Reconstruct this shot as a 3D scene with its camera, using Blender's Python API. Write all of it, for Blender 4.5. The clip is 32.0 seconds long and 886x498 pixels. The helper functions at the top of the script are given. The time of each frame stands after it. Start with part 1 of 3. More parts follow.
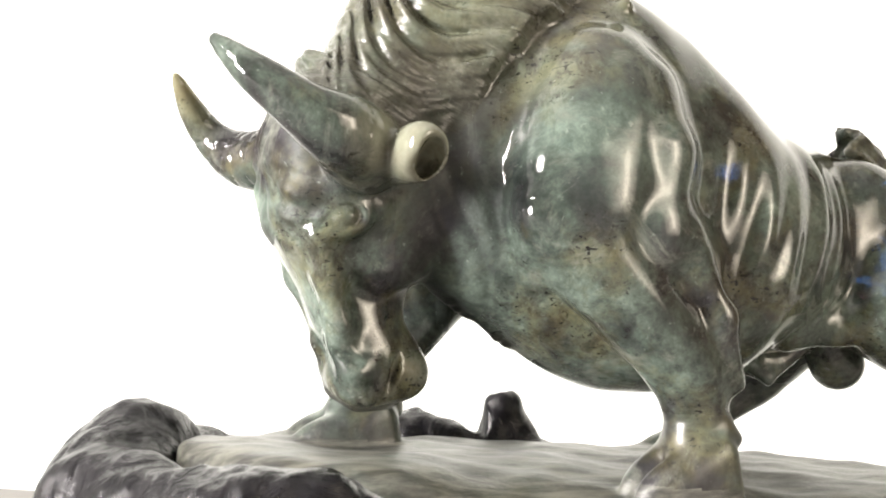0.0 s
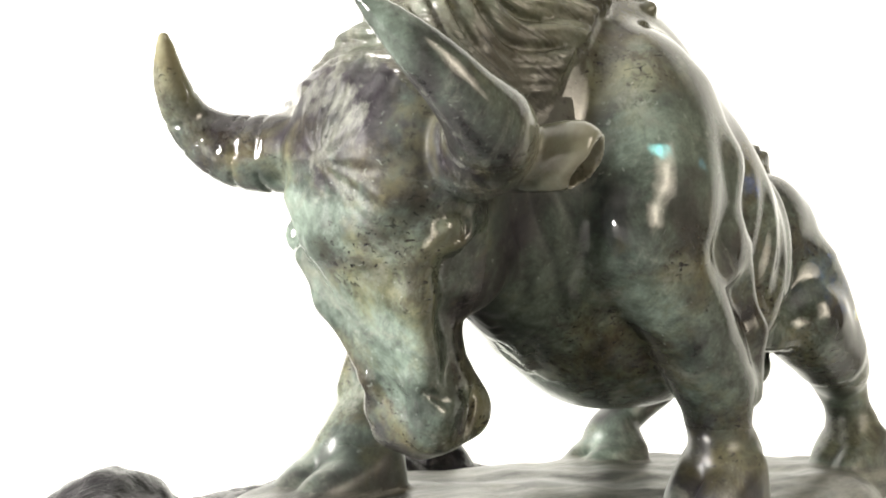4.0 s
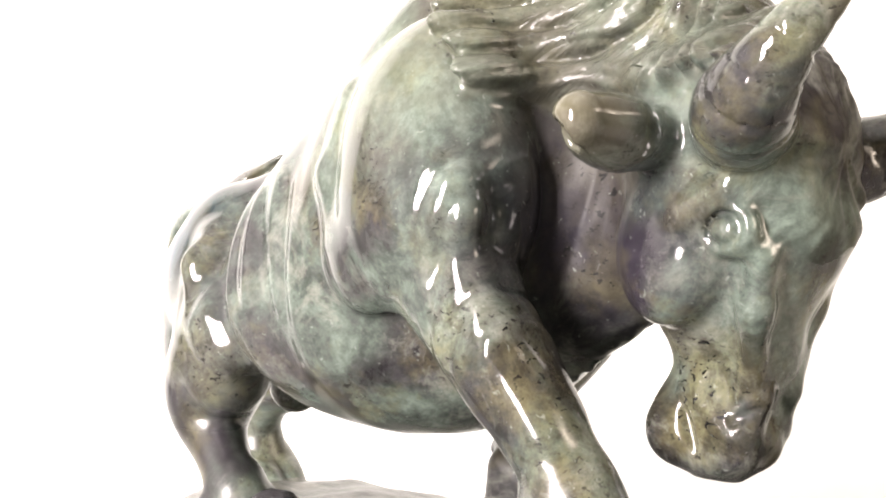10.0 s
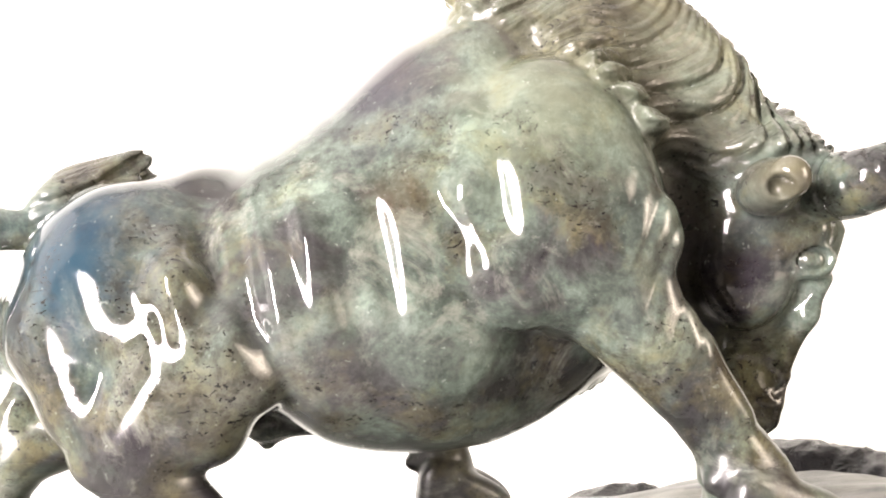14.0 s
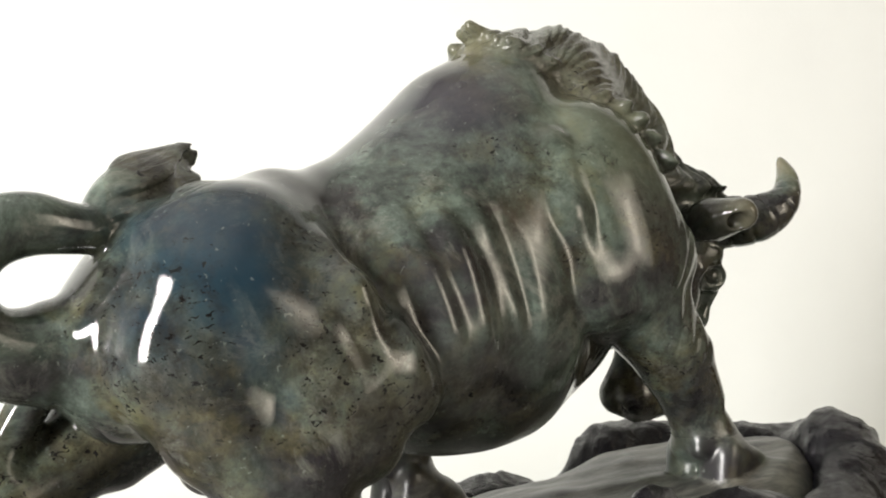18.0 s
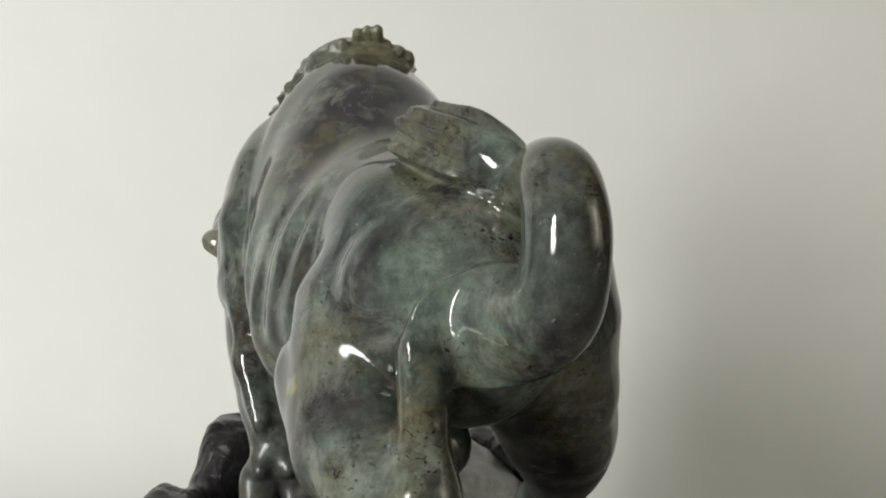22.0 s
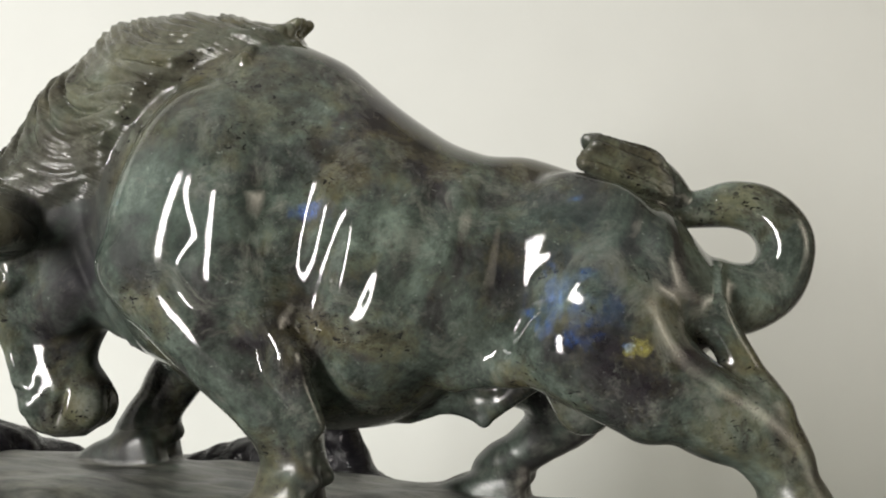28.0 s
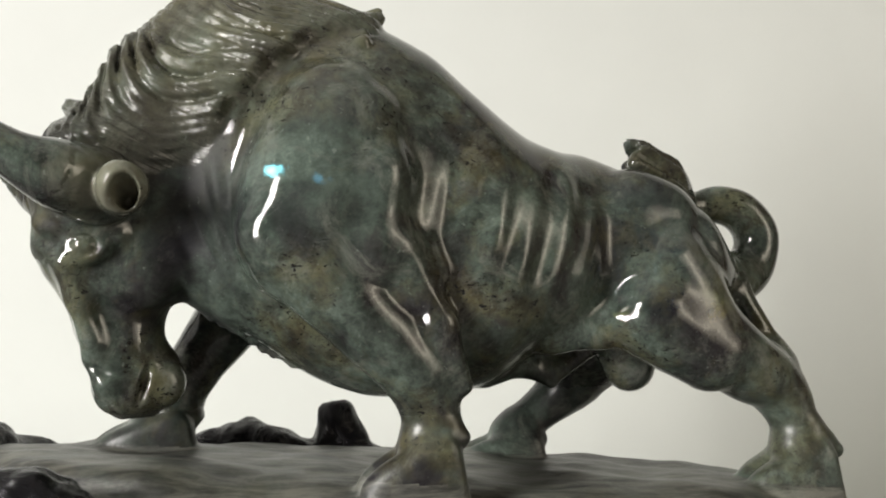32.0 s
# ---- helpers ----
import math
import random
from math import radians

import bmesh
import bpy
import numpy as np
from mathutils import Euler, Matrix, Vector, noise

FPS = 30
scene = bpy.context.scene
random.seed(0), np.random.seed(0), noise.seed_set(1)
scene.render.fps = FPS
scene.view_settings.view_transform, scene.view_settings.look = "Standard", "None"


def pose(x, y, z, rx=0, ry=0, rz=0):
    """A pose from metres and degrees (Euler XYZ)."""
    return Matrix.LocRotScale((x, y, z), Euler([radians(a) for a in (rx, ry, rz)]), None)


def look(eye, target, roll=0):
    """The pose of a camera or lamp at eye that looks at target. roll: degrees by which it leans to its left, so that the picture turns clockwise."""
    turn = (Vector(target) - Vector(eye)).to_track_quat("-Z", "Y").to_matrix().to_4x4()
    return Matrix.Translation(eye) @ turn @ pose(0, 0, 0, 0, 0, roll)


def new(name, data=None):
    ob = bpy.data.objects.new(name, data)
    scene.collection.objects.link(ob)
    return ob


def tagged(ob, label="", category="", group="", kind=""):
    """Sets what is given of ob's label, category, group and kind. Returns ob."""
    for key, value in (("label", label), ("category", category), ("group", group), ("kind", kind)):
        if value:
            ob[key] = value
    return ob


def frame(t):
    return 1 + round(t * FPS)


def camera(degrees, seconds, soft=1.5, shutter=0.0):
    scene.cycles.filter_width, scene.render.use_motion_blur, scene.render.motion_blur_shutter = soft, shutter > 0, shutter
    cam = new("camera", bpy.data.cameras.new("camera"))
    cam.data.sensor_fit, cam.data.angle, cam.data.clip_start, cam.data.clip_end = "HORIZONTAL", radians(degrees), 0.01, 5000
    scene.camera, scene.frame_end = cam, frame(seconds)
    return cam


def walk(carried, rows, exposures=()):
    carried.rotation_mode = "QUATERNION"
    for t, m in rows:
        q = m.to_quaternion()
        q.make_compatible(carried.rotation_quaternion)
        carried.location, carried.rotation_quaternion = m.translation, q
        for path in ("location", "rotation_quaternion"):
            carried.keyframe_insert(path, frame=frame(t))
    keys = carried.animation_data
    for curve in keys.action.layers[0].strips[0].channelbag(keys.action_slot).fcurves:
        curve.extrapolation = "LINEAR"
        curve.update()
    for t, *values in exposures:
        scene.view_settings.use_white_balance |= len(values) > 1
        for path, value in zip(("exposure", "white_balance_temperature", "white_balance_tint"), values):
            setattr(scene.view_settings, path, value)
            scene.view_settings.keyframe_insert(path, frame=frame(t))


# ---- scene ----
cam = camera(50.95, 32.0, soft=2.0)
# seconds, turn of the turntable, then the camera: x, y, z, yaw, pitch, roll
STATIONS = [
    (0, 28.83, 0.0000, -0.4123, 0.1261, 14.27, 2.75, 0.09),
    (0.5, 27.98, 0.0000, -0.4129, 0.1272, 13.89, 3.12, -0.30),
    (1, 25.61, 0.0000, -0.4105, 0.1307, 13.35, 3.10, -0.49),
    (1.5, 29.71, 0.0000, -0.4095, 0.1306, 13.66, 3.28, -0.43),
    (2, 33.82, 0.0000, -0.4060, 0.1301, 14.09, 3.30, -0.53),
    (2.5, 38.06, 0.0000, -0.4094, 0.1334, 13.45, 3.24, -0.82),
    (4.5, 56.33, 0.0000, -0.4065, 0.1412, 13.86, 1.84, -1.04),
    (5, 58.67, 0.0000, -0.4095, 0.1476, 13.78, 1.74, -1.17),
    (5.5, 67.91, 0.0000, -0.4079, 0.1489, 13.40, 1.36, -1.05),
    (6, 74.82, 0.0000, -0.4068, 0.1498, 12.48, 1.17, -1.19),
    (6.5, 76.06, 0.0000, -0.4075, 0.1502, 12.31, 1.20, -1.20),
    (7, 79.97, 0.0000, -0.4080, 0.1524, 11.46, 0.87, -1.11),
    (7.5, 89.41, 0.0000, -0.4063, 0.1508, 9.47, 1.21, -1.43),
    (8, 102.66, 0.0000, -0.4068, 0.1506, 7.40, 1.60, -0.90),
    (8.5, 114.42, 0.0000, -0.4049, 0.1463, 5.57, 2.08, -0.76),
    (9, 120.69, 0.0000, -0.4053, 0.1424, 4.68, 2.51, -0.55),
    (9.5, 122.08, 0.0000, -0.3998, 0.1416, 2.61, 2.56, -0.59),
    (10, 124.89, 0.0000, -0.3960, 0.1385, 1.03, 2.61, -0.69),
    (10.5, 132.13, 0.0000, -0.3992, 0.1396, 0.87, 2.90, -0.99),
    (11, 140.48, 0.0000, -0.4015, 0.1383, -0.05, 3.08, -1.39),
    (11.5, 143.07, 0.0000, -0.4021, 0.1395, 0.58, 3.42, -1.54),
    (12, 148.02, 0.0000, -0.4061, 0.1415, 1.29, 3.30, -1.57),
    (12.5, 157.79, 0.0000, -0.4042, 0.1413, 0.08, 2.98, -1.76),
    (13, 166.45, 0.0000, -0.4076, 0.1448, -0.87, 2.91, -1.95),
    (13.5, 169.95, 0.0000, -0.4078, 0.1426, -0.94, 2.79, -1.78),
    (14, 172.08, 0.0000, -0.4050, 0.1436, -2.14, 3.01, -1.74),
    (14.5, 177.96, 0.0000, -0.4070, 0.1454, -2.11, 2.74, -1.89),
    (16.5, 192.96, 0.0000, -0.4104, 0.1463, -3.55, 2.71, -2.36),
    (17, 195.81, 0.0000, -0.4115, 0.1486, -2.90, 2.89, -2.30),
    (17.5, 199.34, 0.0000, -0.4131, 0.1479, -3.17, 2.96, -2.43),
    (18, 207.91, 0.0000, -0.4198, 0.1498, -2.18, 2.82, -2.17),
    (18.5, 212.76, 0.0000, -0.4226, 0.1519, -2.17, 2.57, -1.77),
    (19, 218.55, 0.0000, -0.4250, 0.1526, -2.29, 2.51, -1.56),
    (19.5, 231.65, 0.0000, -0.4261, 0.1521, -2.55, 2.55, -1.52),
    (20, 240.23, 0.0000, -0.4228, 0.1504, -3.30, 2.66, -1.91),
    (20.5, 243.78, 0.0000, -0.4218, 0.1489, -4.45, 2.35, -1.66),
    (21, 251.39, 0.0000, -0.4228, 0.1520, -4.94, 2.04, -2.00),
    (21.5, 263.01, 0.0000, -0.4165, 0.1508, -6.06, 2.16, -2.16),
    (22, 271.20, 0.0000, -0.4161, 0.1481, -6.80, 2.00, -2.24),
    (22.5, 278.90, 0.0000, -0.4112, 0.1479, -7.42, 2.19, -2.20),
    (23, 288.49, 0.0000, -0.4080, 0.1472, -8.37, 2.65, -2.08),
    (23.5, 293.56, 0.0000, -0.4047, 0.1456, -8.88, 2.82, -1.95),
    (24, 297.48, 0.0000, -0.4031, 0.1434, -9.08, 2.69, -1.76),
    (24.5, 302.04, 0.0000, -0.4002, 0.1423, -9.41, 2.77, -1.73),
    (25, 304.54, 0.0000, -0.4008, 0.1437, -8.73, 3.06, -1.79),
    (25.5, 307.18, 0.0000, -0.4008, 0.1409, -8.24, 2.77, -1.55),
    (27.5, 329.25, 0.0000, -0.3990, 0.1378, -7.57, 3.03, -1.56),
    (28, 336.60, 0.0000, -0.4001, 0.1353, -6.67, 3.61, -1.60),
    (28.5, 338.60, 0.0000, -0.4051, 0.1340, -4.92, 3.54, -1.54),
    (29, 341.16, 0.0000, -0.4062, 0.1317, -4.17, 3.48, -1.41),
    (29.5, 348.13, 0.0000, -0.4086, 0.1292, -2.58, 3.79, -1.46),
    (30, 349.73, 0.0000, -0.4096, 0.1284, -2.48, 3.47, -1.34),
    (30.5, 353.15, 0.0000, -0.4124, 0.1264, -2.35, 3.90, -1.51),
    (31, 361.69, 0.0000, -0.4205, 0.1247, -0.69, 3.97, -1.63),
    (31.5, 365.13, 0.0000, -0.4246, 0.1230, -0.49, 4.12, -1.67),
    (32, 367.87, 0.0000, -0.4281, 0.1213, -0.39, 4.02, -1.78),
]


def eye_pose(x, y, z, yaw, pitch, roll):
    a, b = radians(yaw), radians(pitch)
    ahead = Vector((-math.sin(a) * math.cos(b), math.cos(a) * math.cos(b), math.sin(b)))
    eye = Vector((x, y, z))
    return look(eye, eye + ahead, roll)


EXPOSURES = [(0, 1.52, 6750, 14), (2.5, 1.52, 6750, 13), (4.5, 1.52, 6750, 12), (6.0, 1.25, 6750, 11), (7.0, 0.92, 6750, 11), (8.0, 1.15, 6750, 13), (9.0, 1.62, 6850, 19),
             (12.0, 1.62, 6900, 23), (13.0, 1.75, 6900, 24), (14.5, 1.85, 6850, 18), (15.6, 1.2, 6700, 14), (16.5, 0.62, 6650, 12), (18.0, 0.42, 6650, 12), (19.0, 0.2, 6600, 11), (20.0, 0.0, 6550, 11),
             (20.5, -0.12, 6550, 11), (22.0, -0.32, 6600, 11), (23.0, -0.18, 6600, 11), (25.5, -0.1, 6650, 11), (32.0, -0.1, 6700, 10.5)]
walk(cam, [(r[0], eye_pose(*r[2:])) for r in STATIONS], EXPOSURES)

# ---- light: windows on both sides behind the camera, an added fill above ----
world = bpy.data.worlds.new("world")
scene.world = world
world.use_nodes = True
world.node_tree.nodes["Background"].inputs["Color"].default_value = (0.75, 0.85, 1.0, 1)
world.node_tree.nodes["Background"].inputs["Strength"].default_value = 0.3


def area_lamp(name, eye, target, wide, high, power, colour, spread=180):
    data = bpy.data.lights.new(name, "AREA")
    data.shape, data.size, data.size_y, data.energy, data.color = "RECTANGLE", wide, high, power, colour
    data.spread = radians(spread)
    ob = new(name, data)
    ob.matrix_world = look(eye, target)
    return ob


# a tall narrow pair of panes behind the camera's left, a warm window behind its right
for dx in (-0.046, 0.046):
    area_lamp("strip_light", (-1.15 + dx, -1.25 - dx * 0.9, 0.50), (0.0, 0.0, 0.20), 0.065, 1.05, 23, (1.0, 0.995, 0.975))
# its pane is brightest in the middle, between thin curtains
for wide, high, power, near_by in ((0.85, 1.1, 3.2, 0.0), (0.48, 0.85, 1.5, 0.02), (0.18, 0.62, 1.0, 0.04)):
    area_lamp("warm_window_light", (1.35 - near_by, -0.75 + near_by * 0.55, 0.50), (0.0, 0.0, 0.2), wide, high, power, (1.0, 0.92, 0.75))
# broad lamp at the far left, added to whiten that side of the backdrop
area_lamp("side_light", (-1.64, -0.05, 0.75), (0.3, 0.4, 0.25), 1.7, 1.5, 3.7, (1.0, 0.985, 0.96))
# unseen fill panel, added under the ceiling to lift upward-facing surfaces
area_lamp("overhead_fill", (-0.55, -0.6, 1.88), (-0.55, -0.6, 0.0), 2.2, 3.0, 2.1, (1.0, 0.99, 0.96))


# ---- materials ----
def material(name):
    m = bpy.data.materials.new(name)
    m.use_nodes = True
    return m, m.node_tree.nodes, m.node_tree.links, m.node_tree.nodes["Principled BSDF"]


def node(nodes, kind, **values):
    n = nodes.new(kind)
    for key, value in values.items():
        n.inputs[key.replace("_", " ")].default_value = value
    return n


def noise_node(nodes, links, coord, scale, detail=4.0, rough=0.55, distort=0.0):
    n = node(nodes, "ShaderNodeTexNoise", Scale=scale, Detail=detail, Roughness=rough, Distortion=distort)
    links.new(coord, n.inputs["Vector"])
    return n.outputs["Fac"]


def ramp(nodes, links, fac, stops):
    n = nodes.new("ShaderNodeValToRGB")
    while len(n.color_ramp.elements) < len(stops):
        n.color_ramp.elements.new(0.5)
    for e, (at, c) in zip(n.color_ramp.elements, stops):
        e.position, e.color = at, (*c, 1) if len(c) == 3 else c
    links.new(fac, n.inputs["Fac"])
    return n.outputs["Color"]


def grey(v):
    return (v, v, v)


def mix(nodes, links, fac, a, b, blend="MIX"):
    n = nodes.new("ShaderNodeMix")
    n.data_type, n.blend_type = "RGBA", blend
    for value, socket in ((fac, n.inputs["Factor"]), (a, n.inputs["A"]), (b, n.inputs["B"])):
        if isinstance(value, (int, float)):
            socket.default_value = value
        elif isinstance(value, tuple):
            socket.default_value = (*value, 1)
        else:
            links.new(value, socket)
    return n.outputs["Result"]


def paint(name, colour, rough=0.6, amount=0.03, scale=6.0):
    m, nodes, links, bsdf = material(name)
    coord = nodes.new("ShaderNodeTexCoord").outputs["Object"]
    f = noise_node(nodes, links, coord, scale, 5)
    dark = tuple(c * (1 - amount) for c in colour)
    links.new(ramp(nodes, links, f, [(0.35, dark), (0.65, colour)]), bsdf.inputs["Base Color"])
    bump = node(nodes, "ShaderNodeBump", Strength=0.05, Distance=0.002)
    links.new(noise_node(nodes, links, coord, 180, 3), bump.inputs["Height"])
    links.new(bump.outputs["Normal"], bsdf.inputs["Normal"])
    bsdf.inputs["Roughness"].default_value = rough
    return m


def near(nodes, links, coord, place, size, ragged=0.5, flat=1.0, torn=70):
    """A patch round a place of the stone, 1 inside, with a ragged edge."""
    way = nodes.new("ShaderNodeVectorMath")
    way.operation = "SUBTRACT"
    links.new(coord, way.inputs[0])
    way.inputs[1].default_value = place
    press = nodes.new("ShaderNodeVectorMath")
    press.operation = "MULTIPLY"
    links.new(way.outputs["Vector"], press.inputs[0])
    press.inputs[1].default_value = (1.0, 1.0, flat)
    off = nodes.new("ShaderNodeVectorMath")
    off.operation = "LENGTH"
    links.new(press.outputs["Vector"], off.inputs[0])
    n = node(nodes, "ShaderNodeMath")
    n.operation = "MULTIPLY_ADD"
    links.new(noise_node(nodes, links, coord, torn, 4, 0.6, 0.5), n.inputs[0])
    n.inputs[1].default_value = size * ragged * 2
    links.new(off.outputs["Value"], n.inputs[2])
    r = nodes.new("ShaderNodeMapRange")
    links.new(n.outputs[0], r.inputs["Value"])
    for key, v in (("From Min", size * (1 + ragged)), ("From Max", size * (0.15 + ragged)), ("To Min", 0.0), ("To Max", 1.0)):
        r.inputs[key].default_value = v
    return r.outputs["Result"]


def place(x, y, z):
    return (x * 0.4, y * 0.4, (z + 0.36) * 0.4)


def times(nodes, links, a, b):
    n = nodes.new("ShaderNodeMath")
    n.operation = "MULTIPLY"
    for v, s in ((a, n.inputs[0]), (b, n.inputs[1])):
        if isinstance(v, float):
            s.default_value = v
        else:
            links.new(v, s)
    return n.outputs[0]


# patches of the stone with their own colour, plus painted neck shade
BODY_STAINS = [
    ((0.005, 0.12, 0.195), 0.042, (0.024, 0.021, 0.031), 0.85),      # violet-black on the back
    ((-0.472, 0.105, 0.120), 0.011, (0.010, 0.010, 0.012), 0.95),   # black band of the horn
    ((-0.515, 0.085, 0.172), 0.022, (0.20, 0.17, 0.085), 0.7),       # honey horn tip
    ((0.28, 0.21, 0.04), 0.050, (0.012, 0.034, 0.052), 0.85),       # dark blue on the right haunch
    ((0.10, 0.19, -0.06), 0.06, (0.055, 0.055, 0.058), 0.5),
    ((-0.15, 0.17, 0.16), 0.05, (0.10, 0.115, 0.075), 0.5),
    ((-0.02, 0.195, 0.09), 0.018, (0.060, 0.042, 0.022), 0.45),      # rust on the ribs
]
OTHER_STAINS_AND_SHADE = [
    ((-0.32, -0.16, 0.08), 0.028, (0.24, 0.23, 0.165), 0.6),       # pale ears
    ((-0.36, 0.16, 0.10), 0.024, (0.17, 0.16, 0.095), 0.5),
    ((-0.27, 0.08, 0.05), 0.066, (0.018, 0.016, 0.022), 0.8),      # shade of the neck's hollows, painted violet-black
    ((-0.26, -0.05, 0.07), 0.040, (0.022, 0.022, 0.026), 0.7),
    ((-0.14, -0.11, 0.11), 0.055, (0.075, 0.105, 0.095), 0.28),       # sea-green shoulder and thigh
    ((0.27, -0.02, 0.02), 0.045, (0.045, 0.068, 0.070), 0.28),
    ((-0.22, 0.03, 0.28), 0.10, (0.125, 0.122, 0.082), 0.4),         # mane
    ((-0.06, 0.06, 0.30), 0.026, (0.16, 0.15, 0.085), 0.5),
]
STAINS_AND_SHADE = BODY_STAINS + OTHER_STAINS_AND_SHADE
# patches that flash: place, size, colour, and the bearing of the layers that throw the light back
HAUNCH_FLASHES = [
    ((0.230, 0.215, 0.030), 0.020, (0.0018, 0.015, 0.033), 60),
    ((0.204, 0.218, 0.044), 0.009, (0.012, 0.045, 0.042), 60),
    ((0.196, 0.221, -0.004), 0.006, (0.08, 0.07, 0.01), 60),
    ((0.257, -0.026, 0.002), 0.012, (0.002, 0.011, 0.026), -51),
    ((0.272, -0.032, -0.034), 0.012, (0.0015, 0.007, 0.026), -51),
    ((0.218, -0.026, -0.062), 0.009, (0.07, 0.07, 0.015), -51),
    ((0.212, -0.024, -0.046), 0.005, (0.08, 0.03, 0.06), -51),
    ((0.31, -0.020, -0.050), 0.012, (0.03, 0.035, 0.015), -76),
    ((-0.178, -0.124, 0.090), 0.0055, (0.035, 0.14, 0.17), -112),
    ((-0.130, -0.127, 0.080), 0.0055, (0.009, 0.042, 0.070), -112),
]
FLANK_FLASHES = [
    ((0.025, -0.088, 0.077), 0.010, (0.004, 0.025, 0.12), -108),
    ((0.316, -0.036, -0.064), 0.007, (0.5, 0.47, 0.1), -90),
    ((0.308, -0.036, -0.062), 0.005, (0.05, 0.28, 0.85), -90),
    ((0.262, -0.032, -0.028), 0.018, (0.006, 0.045, 0.18), -90),
    ((0.280, -0.030, -0.013), 0.005, (0.01, 0.06, 0.05), -90),
    ((0.158, -0.045, 0.091), 0.003, (0.12, 0.14, 0.03), -90),
    ((0.261, -0.005, 0.082), 0.004, (0.01, 0.04, 0.12), -90),
    ((0.008, -0.090, 0.077), 0.008, (0.001, 0.007, 0.035), -90),
]
FLASHES = HAUNCH_FLASHES + FLANK_FLASHES


def labradorite(name, rough, flashes, strands, pale=0.0, olive=0.0):
    m, nodes, links, bsdf = material(name)
    coord = nodes.new("ShaderNodeTexCoord").outputs["Object"]
    # zones of violet-grey, grey-green and pale blue-green, with olive ones over them
    zone = noise_node(nodes, links, coord, 21, 6, 0.62, 0.5)
    col = ramp(nodes, links, zone, [(0.36, (0.024, 0.022, 0.030)), (0.44, (0.041, 0.045, 0.049)), (0.52, (0.066, 0.089, 0.085)), (0.64, (0.132, 0.178, 0.168))])
    honey = noise_node(nodes, links, coord, 27, 7, 0.66, 0.3)
    col = mix(nodes, links, times(nodes, links, ramp(nodes, links, honey, [(0.49, grey(0)), (0.63, grey(1))]), 0.60), col, (0.106, 0.102, 0.054))
    # soft clouds and grain
    mid = noise_node(nodes, links, coord, 54, 11, 0.77, 0.35)
    fine = noise_node(nodes, links, coord, 250, 5, 0.7)
    col = mix(nodes, links, 1.0, col, ramp(nodes, links, mid, [(0.33, grey(0.34)), (0.45, grey(0.60)), (0.55, grey(0.94)), (0.68, (1.0, 0.98, 0.92))]), "MULTIPLY")
    col = mix(nodes, links, 0.55, col, ramp(nodes, links, fine, [(0.34, grey(0.40)), (0.57, grey(1.0))]), "MULTIPLY")
    col = mix(nodes, links, 1.0, col, (1.10, 1.04, 0.91), "MULTIPLY")
    # milky wisps
    wisp = noise_node(nodes, links, coord, 38, 9, 0.75, 0.6)
    col = mix(nodes, links, times(nodes, links, ramp(nodes, links, wisp, [(0.52, grey(0)), (0.68, grey(1))]), 0.75), col, (0.165, 0.172, 0.145))
    if olive:
        col = mix(nodes, links, olive, col, ramp(nodes, links, fine, [(0.3, (0.036, 0.038, 0.026)), (0.7, (0.130, 0.126, 0.078))]))
    for p, size, c, amount in STAINS_AND_SHADE:
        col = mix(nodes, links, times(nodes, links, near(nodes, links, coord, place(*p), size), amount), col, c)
    # brown smudges and loose clusters of small dark strokes
    group = noise_node(nodes, links, coord, 26, 5, 0.65)
    smudge = times(nodes, links, ramp(nodes, links, group, [(0.52, grey(0)), (0.62, grey(1))]), ramp(nodes, links, mid, [(0.44, grey(1)), (0.58, grey(0))]))
    col = mix(nodes, links, times(nodes, links, smudge, 0.65), col, (0.020, 0.017, 0.012))
    slant = node(nodes, "ShaderNodeMapping", Rotation=(0.2, 0.45, 0.1), Scale=(330, 420, 560))
    links.new(coord, slant.inputs["Vector"])
    spot = noise_node(nodes, links, slant.outputs["Vector"], 1.0, 2, 0.55, 0.9)
    mask = times(nodes, links, ramp(nodes, links, spot, [(0.62, grey(0)), (0.645, grey(1))]), ramp(nodes, links, group, [(0.505, grey(0)), (0.60, grey(1))]))
    col = mix(nodes, links, times(nodes, links, mask, 0.95), col, (0.006, 0.006, 0.006))
    fleck = noise_node(nodes, links, coord, 430, 2, 0.5, 0.6)
    col = mix(nodes, links, times(nodes, links, ramp(nodes, links, fleck, [(0.69, grey(0)), (0.75, grey(1))]), 0.3), col, (0.26, 0.29, 0.26))
    if pale:
        grain = node(nodes, "ShaderNodeMapping", Scale=(26, 190, 190))
        links.new(coord, grain.inputs["Vector"])
        band = noise_node(nodes, links, grain.outputs["Vector"], 1.0, 5, 0.7, 0.3)
        col = mix(nodes, links, pale, col, ramp(nodes, links, band, [(0.36, (0.022, 0.022, 0.020)), (0.46, (0.075, 0.075, 0.066)), (0.62, (0.20, 0.20, 0.17))]))
    links.new(col, bsdf.inputs["Base Color"])
    # the polish is uneven, and poorer on the feet
    apart = nodes.new("ShaderNodeSeparateXYZ")
    links.new(coord, apart.inputs[0])
    low = nodes.new("ShaderNodeMapRange")
    links.new(apart.outputs["Z"], low.inputs["Value"])
    for key, v in (("From Min", 0.115), ("From Max", 0.065), ("To Min", rough * 0.8), ("To Max", max(rough, 0.33))):
        low.inputs[key].default_value = v
    dull = nodes.new("ShaderNodeMath")
    dull.operation = "MULTIPLY_ADD"
    links.new(wisp, dull.inputs[0])
    dull.inputs[1].default_value = 0.06
    links.new(low.outputs["Result"], dull.inputs[2])
    links.new(dull.outputs[0], bsdf.inputs["Roughness"])
    bsdf.inputs["IOR"].default_value = 1.56
